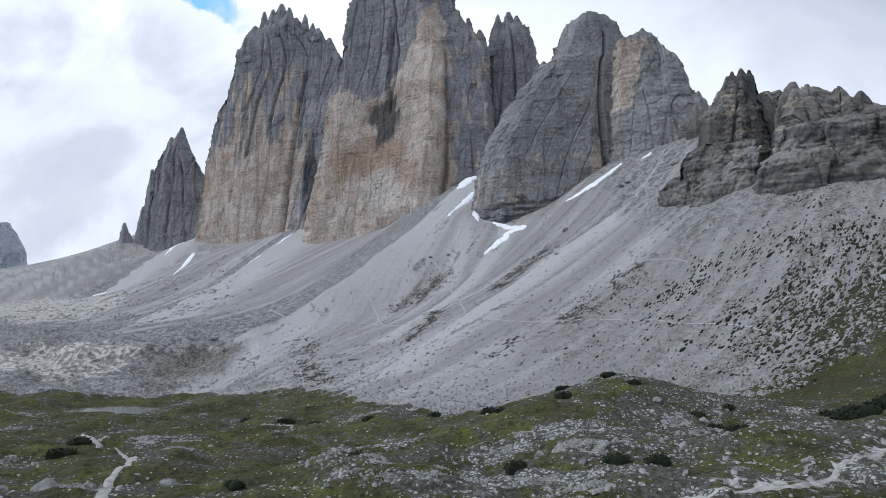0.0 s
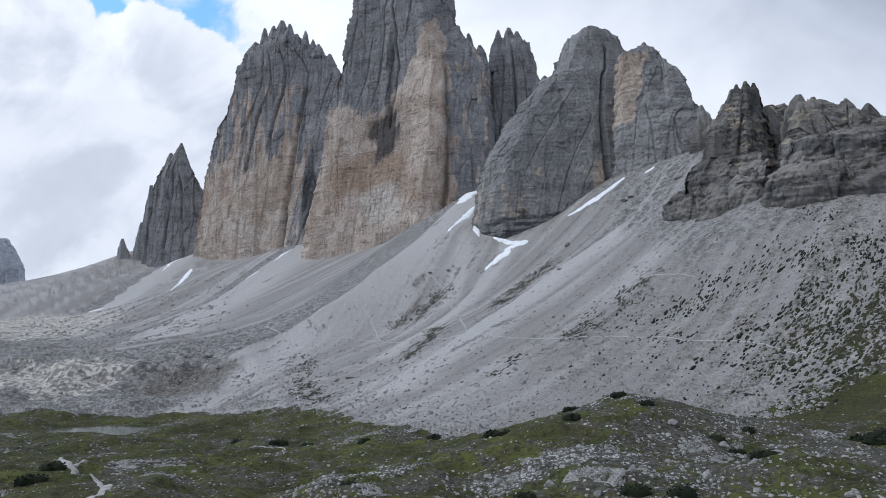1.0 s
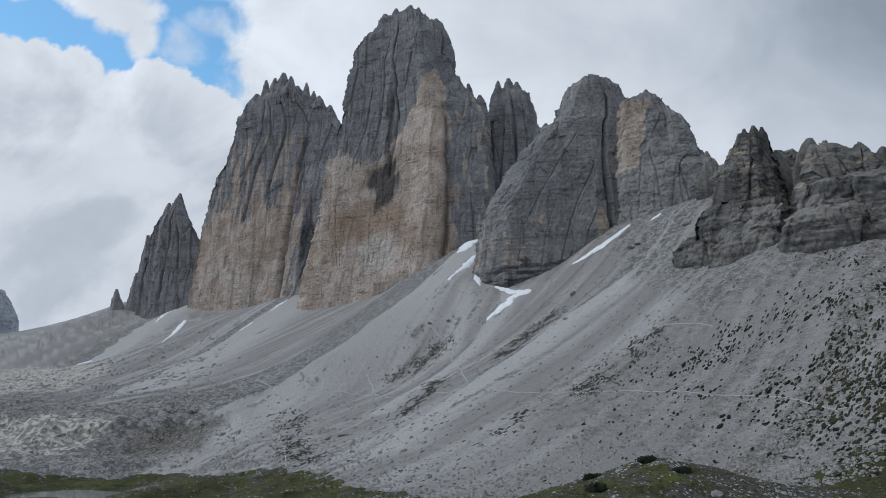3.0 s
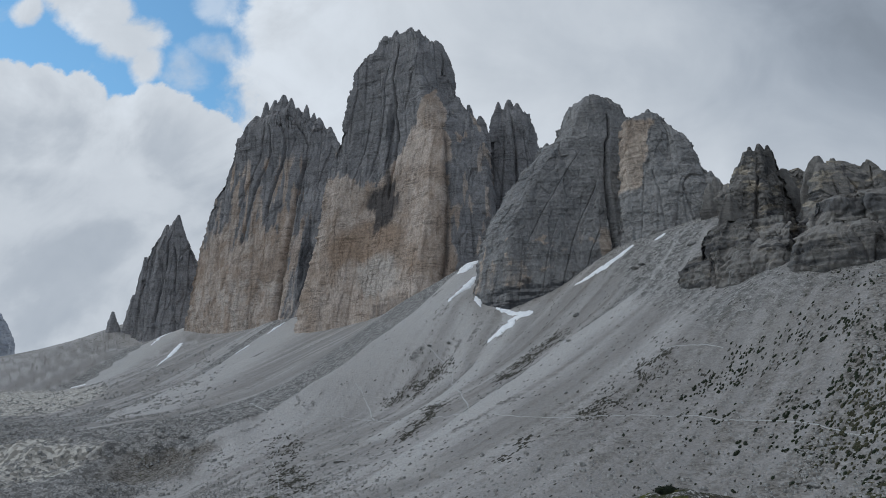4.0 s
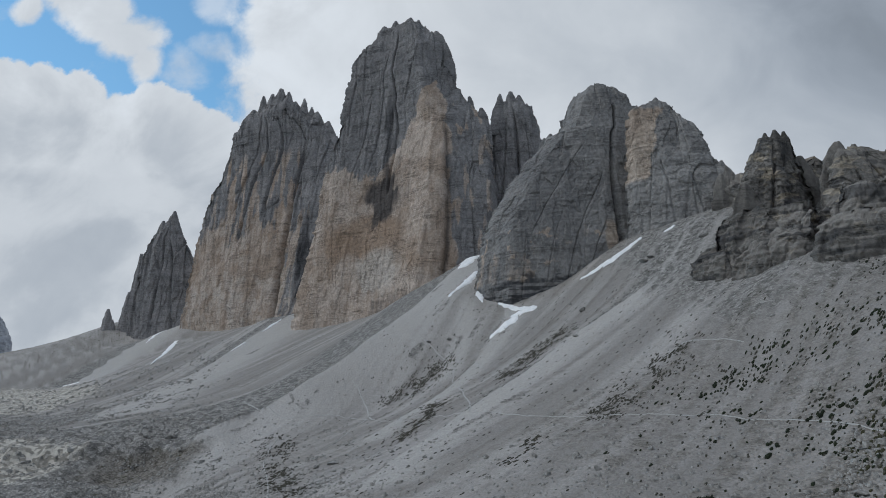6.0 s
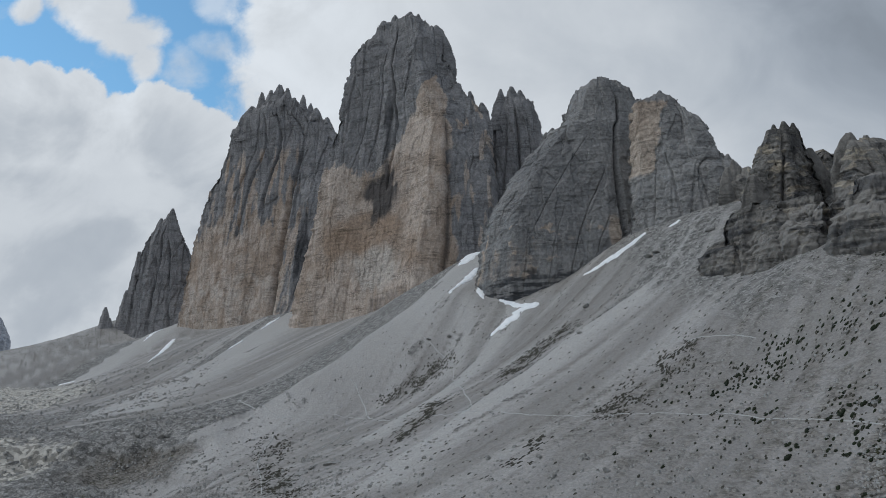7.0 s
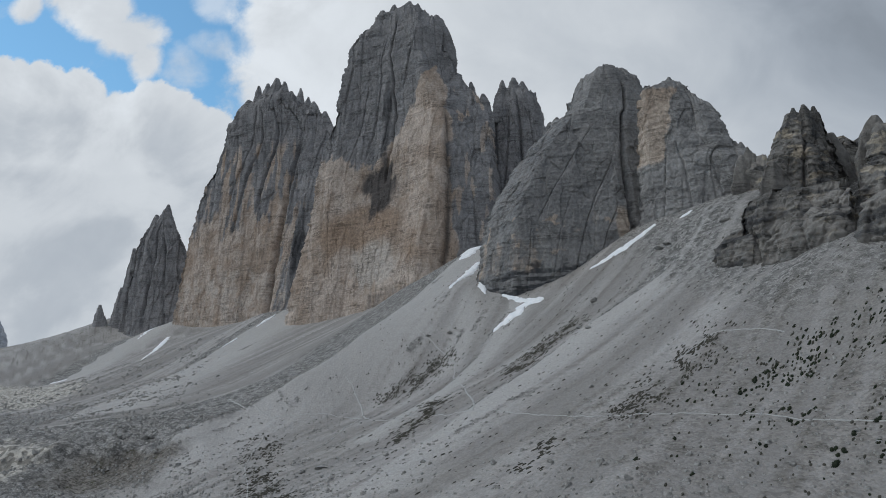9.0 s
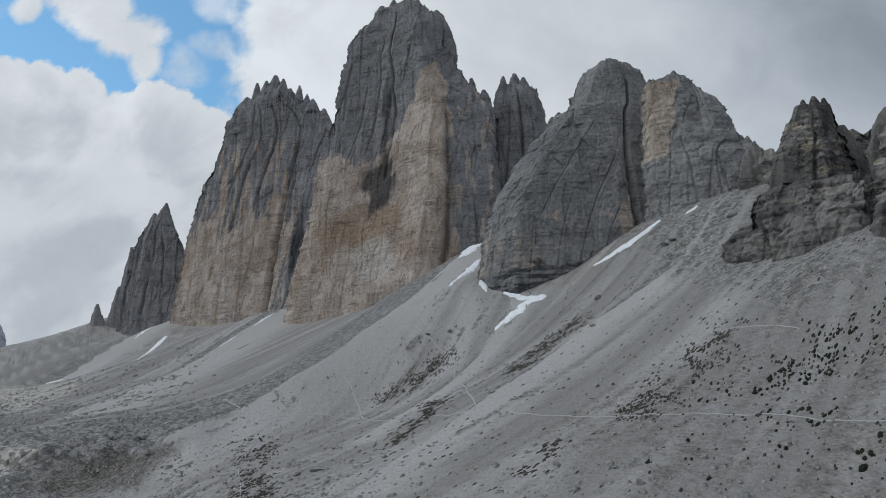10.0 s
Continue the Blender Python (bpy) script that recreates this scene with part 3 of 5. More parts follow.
def land(x, y):
    """Height of the ground, and what grows or lies on it."""
    x, y = np.asarray(x, float), np.asarray(y, float)
    z = relief(x, y)
    zero = 0 * x
    m = meadow(x, y)
    fw, ff = sample(FALL_WIDE, x, y), sample(FALL, x, y)
    slope_zone = (1 - m) * step(z, 18, 45) * step(y, 240, 300)
    z = z + slope_zone * ((fw - 0.5) * 1.2 + (ff - 0.5) * 1.0)
    rubble, fans = zero, zero
    for k, (c, high) in enumerate(CRESTS):
        d, t, right = crest_side(x, y, c)
        ends = np.sin(np.pi * np.clip(t * 0.86 + 0.1, 0, 1))
        z = z + high * np.where(right, np.exp(-d / 70), np.exp(-d / 11)) * ends
        strip, fan = (125, 1, 75, 1, 70)[k], (1, 1, 160, 1, 130)[k]
        rubble = np.maximum(rubble, np.where(right, 0, 1 - step(d + 60 * (fw - 0.5), strip * 0.5, strip)) * step(d, 1, 4) * (1 - m))
        fans = np.maximum(fans, np.where(right, 1 - step(d + 50 * (fw - 0.5), fan * 0.7, fan), 0))
    rubble = rubble * (1 - fans)
    hum = fbm(x / 42, y / 42, zero, 5, 0.5)
    rocky = step(fbm(x / 26, y / 26, zero + 12, 3, 0.6) + 0.36 * stony_spots(x, y), 0.36, 0.52) * m
    near_calm = 1 - 0.6 * step(y, 190, 230) * step(x, 0, 40)
    z = z + m * near_calm * (6.5 * hum + 1.8 * fbm(x / 19, y / 19, zero + 31, 3, 0.5) + 0.9 * ridged(x / 16, y / 16, zero + 3, 4, 0.6) + 0.45 * fbm(x / 6, y / 6, zero + 13, 4, 0.6)) + rocky * (1.1 * ridged(x / 9, y / 9, zero + 6, 4, 0.65) + 0.5)
    low = (1 - m) * (1 - step(z + 25 * (fw - 0.5), 45, 80)) * step(-x, 60, 160) * (1 - fans)
    low = low * step(np.interp(y, [470, 520, 565, 612, 676, 741, 806], [-200, -194, -184, -170, -124, -78, -32]) - x, -2, 5)
    rubble = np.maximum(rubble, low)
    z = z + low * (9.0 * fbm(x / 60, y / 60, zero + 8, 5, 0.58) + 3.0 * ridged(x / 34, y / 34, zero + 18, 3))
    z = z + (1 - m) * (0.35 * fbm(x / 14, y / 14, zero + 5, 4, 0.6)) + rubble * step(1400 - y, 0, 300) * 1.6 * fbm(x / 13, y / 13, zero + 9, 4, 0.65)
    # a moraine bank with a rubbly face
    yb = bank_line(x, y)
    z = z + 10.0 * step(y - yb, -16, 3) * (1 - step(y - yb, 15, 110)) * step(-x, 145, 185) * (1 - step(-x, 430, 520))
    dp = np.hypot((x + 205) / 34, (y - 404) / 22)
    z = np.where(dp < 1.6, z + (4.6 - z) * (1 - step(dp, 0.8, 1.6)), z)
    return z, m, fw, ff, low, rubble, rocky


def fresh_debris(x, y):
    """Fine pale debris on the crown of each fan."""
    out = 0 * x
    for k, (c, _) in enumerate(CRESTS):
        d, t, right = crest_side(x, y, c)
        d = d + 22 * (sample(FALL_WIDE, x, y) - 0.5)
        w = (85, 40, 150, 26, 140)[k]
        out = np.maximum(out, np.where(right, 1 - step(d, 0.35 * w, w), 1 - step(d, 1, 7)) * (1 - step(t, 0.93, 1.0)))
    tongue = np.exp(-((x - 16 - 0.22 * (y - 700)) / 11) ** 4) * step(y, 640, 670) * (1 - step(y, 740, 780))
    return np.clip(np.maximum(out, tongue), 0, 1)


def ground_kind(x, y, z, m, fw, ff, low, rubble, rocky):
    zero = 0 * x
    n1, n2 = fbm(x / 30, y / 30, zero + 2, 4, 0.55), fbm(x / 9, y / 9, zero + 4, 3, 0.6)
    stony = 0.34 * stony_spots(x, y) + 0.08 * step(x, -10, 40) * step(y, 110, 140) * (1 - step(y, 205, 240))
    grass = m * (0.66 - stony + 0.5 * n1 + 0.35 * n2) - 0.35 * rocky * (0.8 + n2)
    # turf creeping up the slope in strips
    right = step(x + 0.18 * (y - 300), 128, 190) * (1 - step(y + 0.4 * (x - 180), 345, 425))
    strips = right * (1 - m) * step(0.6 * fw + 0.4 * ff + 0.45 * n1 - 0.005 * (z - 40), 0.36, 0.58)
    bowl = np.exp(-((x - 140) / 36) ** 2 - ((y - 248) / 24) ** 2)
    strips = strips * (1 - step(z, 50, 64))
    side = np.exp(-(((x - 190) / 42) ** 2 + ((y - 292 - 0.3 * (x - 190)) / 34) ** 2) ** 2)
    foot = side * np.clip(step(0.75 * ff + 0.35 * fw + 0.25 * n1 - 0.003 * (z - 45), 0.40, 0.66) + 0.5 * step(50 - z, 0, 12), 0, 1)
    strips = np.maximum(strips, foot)
    heath = np.maximum(strips, 0.4 * step(y - 0.25 * x, 205, 222) * (1 - step(-x, -105, -90)))
    grass = np.maximum(np.maximum(grass, 0.62 * strips), 1.2 * bowl + 0.3 * n2)
    heath = np.maximum(heath, 0.75 * np.clip(1.3 * bowl + 0.4 * n1, 0, 1) * step(bowl, 0.2, 0.5))
    far = step(-x, 500, 900) * step(y, 1300, 1700) * 0.25
    grass = np.maximum(grass, far)
    lowgreen = low * step(n1 + 0.4 * n2, 0.1, 0.35) * step(-x, 150, 220) * (1 - step(y, 560, 700)) * 0.3
    grass = np.maximum(grass, lowgreen)
    earth = np.exp(-(((x + 218) / 52) ** 2 + ((y - 545) / 45) ** 2) ** 2) * (1 - m) * step(n2 + 0.5 * n1, -0.35, 0.25)
    grass, heath = np.maximum(grass, 0.3 * earth), np.maximum(heath, earth)
    # two patches of sun through cloud, put into the ground colour
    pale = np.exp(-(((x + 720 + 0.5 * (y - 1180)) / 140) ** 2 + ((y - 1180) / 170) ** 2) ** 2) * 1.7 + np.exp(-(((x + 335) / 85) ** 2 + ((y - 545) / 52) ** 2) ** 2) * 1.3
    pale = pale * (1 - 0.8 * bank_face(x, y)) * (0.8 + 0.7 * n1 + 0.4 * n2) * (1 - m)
    bare = gravel_strip(x, y)
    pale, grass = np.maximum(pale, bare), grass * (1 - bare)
    spots = step(0.6 * fw + 0.4 * ff, 0.55, 0.75) * step(n1 + 0.35 * step(x, 140, 200) * step(y, 380, 440), 0.0, 0.3) * (1 - m)
    moraine = np.maximum(rubble * (0.95 + 0.8 * n1) + 0.25 * low, 0.75 * spots)
    moraine = np.maximum(moraine, (0.65 + 0.8 * (ff - 0.5)) * step(x, 130, 185) * step(y + 0.4 * (x - 180), 390, 450) * (1 - m))
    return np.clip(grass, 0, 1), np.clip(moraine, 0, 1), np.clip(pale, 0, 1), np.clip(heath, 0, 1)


def build_ground():
    # a fan of vertices, dense ahead of the start and coarse behind
    az = np.concatenate([np.radians(np.linspace(-40, 40, 760)), np.radians(np.linspace(40, 320, 90)[1:-1])])
    rad = np.concatenate([np.linspace(2, 90, 16), np.geomspace(92, 1500, 640), np.geomspace(1510, 4700, 60)])
    a, rr = np.meshgrid(az, rad)
    x, y = rr * np.sin(a), rr * np.cos(a)
    z, m, fw, ff, low, rubble, rocky = land(x, y)
    grass, moraine, pale, heath = ground_kind(x, y, z, m, fw, ff, low, rubble, rocky)
    v = np.stack([x, y, z], -1).reshape(-1, 3)
    rows, cols = x.shape
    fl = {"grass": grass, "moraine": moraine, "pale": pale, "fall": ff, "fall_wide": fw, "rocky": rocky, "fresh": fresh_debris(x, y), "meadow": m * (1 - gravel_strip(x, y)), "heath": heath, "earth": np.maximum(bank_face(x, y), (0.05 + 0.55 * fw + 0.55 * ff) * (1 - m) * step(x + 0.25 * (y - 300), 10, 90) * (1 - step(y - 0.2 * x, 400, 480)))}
    q = grid_faces(rows, cols, True)[:, ::-1]
    centre = len(v)
    v = np.concatenate([v, [[0, 0, z[0].mean()]]])
    tris = np.stack([np.full(cols, centre), (np.arange(cols) + 1) % cols, np.arange(cols)], -1)
    fl = {k: np.append(f.ravel(), 0.5) for k, f in fl.items()}
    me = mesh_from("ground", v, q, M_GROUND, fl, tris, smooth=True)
    ob = new("ground", me)
    tagged(ob, "grey scree slopes above a stony green alpine meadow", "ground", kind="structure")
    return ob


build_ground()


# ---- rock towers ----
def tower(name, left, right, plan, cols, rows, warm=None, groove=9.0, ledge=2.0, teeth=6.0, cracks=(), seed=0.0, mat=None, back=60, bed=5.0, single=False, dip=0.03, smooth_wall=1.0, columns=1.0, rough=2.0, jag=3.0, grain=1.0):
    """A tower of rock between two edges, each a line of (x, y, z) from foot to top.
    plan: outline of the front, from the left edge to the right, as (share of the way, metres towards the viewer)."""
    L, R = np.array(left, float), np.array(right, float)
    zb, zt = min(L[0, 2], R[0, 2]) - 30, max(L[-1, 2], R[-1, 2])
    u_front = np.linspace(0, 1, cols)
    u = np.concatenate([u_front, np.linspace(1, 0, back + 2)[1:-1]])
    pu, pd = np.array(plan, float).T
    d_front = np.interp(u_front, pu, pd)
    ker = np.ones(max(3, cols // 40)) / max(3, cols // 40)
    d_front = np.convolve(np.pad(d_front, len(ker), mode="edge"), ker, "same")[len(ker):-len(ker)]
    w_base = np.hypot(*(R[0, :2] - L[0, :2]))
    d_back = -0.55 * w_base * np.sin(np.pi * np.linspace(0, 1, back + 2)[1:-1]) ** 0.6
    d = np.concatenate([d_front, d_back])
    t = np.linspace(0, 1, rows)[:, None]
    z = zb + (zt - zb) * t
    lx, ly = np.interp(z, L[:, 2], L[:, 0]), np.interp(z, L[:, 2], L[:, 1])
    rx, ry = np.interp(z, R[:, 2], R[:, 0]), np.interp(z, R[:, 2], R[:, 1])
    # steps and notches in the two edges
    _, _, notch = cells(z / 16, 0 * z + seed, 0 * z + 3)
    _, _, notch2 = cells(z / 15, 0 * z + seed, 0 * z + 8)
    jag_l = jag * ((notch - 0.5) * 1.6 + 1.2 * fbm(z / 12, 0 * z + seed, 0 * z, 3, 0.6))
    jag_r = jag * ((notch2 - 0.5) * 1.6 + 1.2 * fbm(z / 11, 0 * z + seed, 0 * z + 5, 3, 0.6))
    wx, wy = rx - lx, ry - ly
    w = np.hypot(wx, wy)
    keep = np.clip(w / w_base, 0.12, 1.2) ** 0.8
    nx, ny = wy / w, -wx / w
    near_l, near_r = np.exp(-(u / 0.05) ** 2), np.exp(-((1 - u) / 0.05) ** 2)
    x, y = lx + u * wx + nx * d * keep + jag_l * near_l + jag_r * near_r, ly + u * wy + ny * d * keep
    zz = z + 0 * u
    # outward direction round each ring
    tx, ty = np.roll(x, -2, 1) - np.roll(x, 2, 1), np.roll(y, -2, 1) - np.roll(y, 2, 1)
    tl = np.hypot(tx, ty) + 1e-6
    ox, oy = ty / tl, -tx / tl
    s = seed * 13.7
    wob = 9 * fbm(x / 150, y / 150, zz / 150 + s, 2) + dip * (x - x.mean())
    early = warm(x, y, zz, s) if warm else np.zeros_like(x)
    calm = 1 - 0.8 * (early[0] if isinstance(early, tuple) else early) * smooth_wall
    face = fbm(x / 95 + s, y / 95, zz / 300, 2)
    wx2, wy2 = x + 6 * perlin(x / 30, y / 30, zz / 90 + s), y + 6 * perlin(x / 30 + 7, y / 30, zz / 90 + s)
    pil, crease, pick = cells(wx2 / 30 + s, wy2 / 30, zz / 210 + s)
    _, crease2, pick2 = cells(wx2 / 11 + s, wy2 / 11, zz / 48 + s)
    _, _, pick3 = cells(wx2 / (8 * grain) + s, wy2 / (8 * grain), zz / (5 * grain) + 3 * s)
    phase = (zz + wob + 1.0 * fbm(x / 30, y / 30, zz / 60 + s, 3) + 4 * (pick - 0.5) + 1.5 * (pick2 - 0.5)) / bed
    tooth = phase - np.floor(phase)
    some = step(perlin(x / 45 + s, y / 45, np.floor(phase) * 0.73 + zz / 400), -0.2, 0.3)
    shelf = (1 - tooth) ** 1.3 * 1.3 * some
    big_phase = (zz + 1.5 * wob) / (bed * 4.7)
    big_shelf = (1 - (big_phase - np.floor(big_phase))) ** 2
    chunk = fbm(x / (16 * grain) + s, y / (16 * grain), zz / (16 * grain), 5, 0.58)
    disp = 1.3 * groove * face + calm * columns * groove * (0.35 * (0.45 - pil) - 0.55 * np.exp(-crease * 20) + 1.5 * (pick - 0.5)) + calm * groove * (0.75 * (pick2 - 0.5) - 0.15 * np.exp(-crease2 * 14))
    disp = disp + ledge * (shelf - 0.4) + ledge * 0.2 * (big_shelf - 0.35) + (0.35 + 0.65 * calm) * rough * chunk + (0.35 + 0.65 * calm) * 0.55 * rough * (pick3 - 0.5) + (1 - calm) * 1.2 * (pick2 - 0.5)
    # shade in the creases between pillars, painted into the colour
    stain_shade = 0.22 * calm * columns * np.exp(-crease * 18)
    hgt = (zz - zb) / (zt - zb)
    for u0, h0, u1, h1, wide, deep in cracks:
        uc = u0 + (u1 - u0) * np.clip((hgt - h0) / (h1 - h0), 0, 1) + 0.014 * fbm(zz / 45, 0 * zz + u0 * 9, 0 * zz + s, 4)
        inside = np.exp(-((u - uc) / wide) ** 2) * step(hgt, h0 - 0.02, h0 + 0.03) * (1 - step(hgt, h1 - 0.03, h1 + 0.02))
        inside[:, cols:] = 0
        disp -= deep * inside
        # cracks get painted shade too, darker the deeper they are cut
        stain_shade = np.maximum(stain_shade, 0.6 * min(1.0, deep / 9) * inside)
    disp *= np.clip(keep * 1.3, 0.25, 1) * np.clip(w / 30, 0.3, 1) * (1 - 0.4 * step(hgt, 0.9, 1.0))
    x, y = x + ox * disp, y + oy * disp
    # broken skyline
    _, _, tip = cells(x / 15 + s, y / 40, 0 * x + s)
    _, _, tip2 = cells(x / 6 + s, y / 20, 0 * x + s)
    zz = zz + teeth * (1.2 * (tip - 0.5) + 1.0 * (tip2 - 0.5) + 0.6 * fbm(x / 20 + s, y / 60, 0 * x, 3, 0.6)) * step(hgt, 0.7, 1.0) * np.clip(w / 40, 0.25, 1)
    wm = warm(x, y, zz, s) if warm else np.zeros_like(x)
    wm, st, *more = wm if isinstance(wm, tuple) else (wm, 0)
    more = more or [0 * x, 0 * x]
    stain_shade = np.maximum(stain_shade, st)
    led = step(shelf, 0.75, 1.3) * 0.7
    n = x.shape[1]
    v = np.stack([x, y, zz], -1).reshape(-1, 3)
    top = v[-n:].mean(0)
    v = np.concatenate([v, [top]])
    tris = np.stack([(rows - 1) * n + np.arange(n), (rows - 1) * n + (np.arange(n) + 1) % n, np.full(n, len(v) - 1)], -1)
    at = {"warm": np.append(wm.ravel(), 0), "stain_shade": np.append(stain_shade.ravel(), 0), "ledge": np.append(led.ravel(), 0), "deep": np.append(more[0].ravel(), 0), "bleach": np.append(more[1].ravel(), 0)}
    if single:
        return new(name, mesh_from(name, v, grid_faces(rows, n, True), mat or M_ROCK, at, tris))
    base = new(name)
    base.location = (float(L[0, 0] + R[0, 0]) / 2, float(L[0, 1] + R[0, 1]) / 2, float(zb))
    cut = int(rows * 0.7)
    for piece, lo, hi in (("wall", 0, cut + 1), ("summit", cut, rows)):
        vv = v[lo * n:hi * n]
        aa = {k: f[lo * n:hi * n] for k, f in at.items()}
        tt = None
        if piece == "summit":
            vv = np.concatenate([vv, [top]])
            aa = {k: np.append(f, 0) for k, f in aa.items()}
            tt = tris - lo * n
        ob = new(piece, mesh_from(piece, vv, grid_faces(hi - lo, n, True), mat or M_ROCK, aa, tt))
        ob.parent = base
        ob.matrix_parent_inverse = Matrix.Translation(base.location).inverted()
    return base


def warm_centre(x, y, z, s):
    n = fbm(x / 30, y / 30, z / 45 + s, 4, 0.6)
    top = np.interp(x, [-230, -150, -110, -88, -62, -40, -20, 12, 40], [468, 452, 430, 455, 500, 552, 590, 545, 380])
    w = step(top + 32 * n - z, -16, 16) * (1 - step(x + 18 * n + 0.05 * (z - 400), 2, 22))
    w = np.maximum(w, 0.62 * step(fbm(x / 14, y / 14, z / 70 + 5, 3), 0.05, 0.3) * step(x, 0, 20) * step(600 - z, 0, 60))
    blob = np.exp(-(((x + 99 + 16 * n) / 25) ** 2 + ((z - 396 + 26 * n) / 36) ** 2) ** 1.2)
    # gut: the dark of the summit crack, put into the colour
    gut = np.exp(-((x + 90 + 6 * n) / 8) ** 2) * step(z, 400, 430) * (1 - step(z, 540, 640))
    foot = 0.55 * step(234 + 16 * n - z, -4, 8) * step(x, -118, -104)
    deep = 1.1 * np.exp(-(((x + 120) / 62) ** 2 + ((z - 338) / 40) ** 2) ** 1.5) + 0.7 * np.exp(-((x + 182 + 14 * n) / 14) ** 2 - ((z - 310) / 50) ** 2) + 0.6 * np.exp(-((x + 48 + 12 * n) / 16) ** 2 - ((z - 280) / 36) ** 2)
    bleach = 1.2 * np.exp(-(((x + 105) / 42) ** 2 + ((z - 278) / 38) ** 2) ** 1.4)
    return w, np.maximum(np.maximum(blob * 2.3, gut * 0.85), foot), deep, bleach


def warm_left(x, y, z, s):
    n = fbm(x / 35, y / 35, z / 120 + s, 4, 0.6)
    n2 = fbm(x / 16, y / 16, z / 60 + s, 4, 0.6)
    w = step(485 + 150 * n - z, -60, 60) * (1 - step(x + 30 * n2, -345, -300))
    w = np.maximum(w, 0.8 * step(fbm(x / 22, y / 22, z / 260, 3), 0.0, 0.28) * step(680 - z, 0, 60))
    w = w * (1 - 0.8 * np.exp(-((x + 262 + 30 * n2) / 26) ** 2))
    black = 0.4 * step(fbm(x / 18 + 4, y / 18, z / 200, 3), 0.12, 0.4) * step(z, 280, 380) * step(660 - z, 0, 60)
    # the gully is painted dark through the same mask
    gully = 1.0 * np.exp(-((x + 280 + 0.1 * (z - 300) + 24 * n2) / (30 - 0.05 * np.clip(z - 240, 0, 300))) ** 2) * (1 - step(z, 380, 520))
    return w * 0.9, np.maximum(black, gully), 0.6 * step(n2, 0.1, 0.4) * step(z, 300, 420), 0.5 * (1 - step(z, 330, 400))


def warm_dome(x, y, z, s):
    n = fbm(x / 18, y / 18, z / 25 + s, 4, 0.6)
    patch = np.exp(-(((x - 176 + 8 * n) / 11) ** 2 + ((z - 246) / 26) ** 2) ** 1.4)
    w = 0.42 * step(232 + 40 * n - z, -10, 10) * step(z, 188, 200) * (1 - step(x, 90, 130)) + step(n, 0.25, 0.5) * step(285 - z, 0, 30) * 0.4 + 0.75 * patch
    bands = fbm(x / 40, y / 40, z / 5 + s, 4, 0.6)
    return np.clip(w, 0, 1), np.maximum(0.95 * step(bands, -0.3, 0.15), 0.5 * step(fbm(x / 7, y / 7, z / 60, 3), 0.05, 0.3)) * step(204 + 14 * n + 0.12 * (x - 60) - z, 0, 14)


def warm_shoulder(x, y, z, s):
    n = fbm(x / 14, y / 14, z / 40 + s, 4, 0.6)
    right = np.interp(z, [285, 300, 350, 381, 400], [204, 210, 222, 236, 238])
    w = step(right + 6 * n - x, -3, 4) * step(z, 285, 305) * (1 - step(z + 6 * n, 380, 392)) * 0.8
    low = 0.55 * np.exp(-((x - 262 + 10 * n) / 9) ** 2 - ((z - 268) / 22) ** 2)
    return np.maximum(w, low)


def warm_crag(x, y, z, s):
    n = fbm(x / 16, y / 16, z / 9 + s, 4, 0.6)
    return step(n, 0.02, 0.3) * 0.6, 0.75 * step(fbm(x / 14 + 5, y / 14, z / 12, 4), 0.05, 0.3)


def warm_step(x, y, z, s):
    n = fbm(x / 12, y / 12, z / 10 + s, 4, 0.6)
    band = fbm(x / 60, y / 60, z / 6 + s, 4, 0.6)
    return step(n, 0.1, 0.5) * 0.5, 0.75 * step(band + 0.4 * n, -0.3, 0.25)


TOWERS = []


def mountain(label, ob):
    tagged(ob, label, "rock tower")
    TOWERS.append(ob)
    return ob


def pinnacle(parent, x, y, z0, z1, w, seed, mat=None):
    """A splinter of rock on a summit."""
    rs = random.Random(seed)
    h = z1 - z0
    a, c = rs.uniform(0.8, 1.2), rs.uniform(0.8, 1.2)
    left = [(x - 2.4 * w, y, z0), (x - 1.5 * a * w, y, z0 + h * 0.5), (x - 0.9 * a * w, y, z0 + h * 0.8), (x - 0.3 * w, y, z1)]
    right = [(x + 2.4 * w, y, z0), (x + 1.5 * c * w, y, z0 + h * 0.5), (x + 0.9 * c * w, y, z0 + h * 0.8), (x + 0.25 * w, y, z1)]
    p = tower("pinnacle", left, right, [(0, 0), (0.4, w * 0.8), (1, 0)], 26, 40, None, min(3.0, w * 0.16), 0.6, 2.0, seed=seed, back=14, single=True, jag=min(2.0, w * 0.12), rough=1.2, mat=mat)
    p.parent = parent
    p.matrix_parent_inverse = Matrix.Translation(parent.location).inverted()
    return p


def tier(parent, left, right, plan, cols, rows, seed, ledge=0.8, teeth=3.0):
    """A step of banded rock at the foot of a crag."""
    p = tower("rock_step", left, right, plan, cols, rows, warm_step, 3.4, ledge, teeth, seed=seed, mat=M_CRAG, back=30, single=True, bed=4.2, smooth_wall=0.3, columns=1.3, rough=2.6, dip=-0.04, jag=1.5, grain=0.5)
    p.parent = parent
    p.matrix_parent_inverse = Matrix.Translation(parent.location).inverted()
    return p


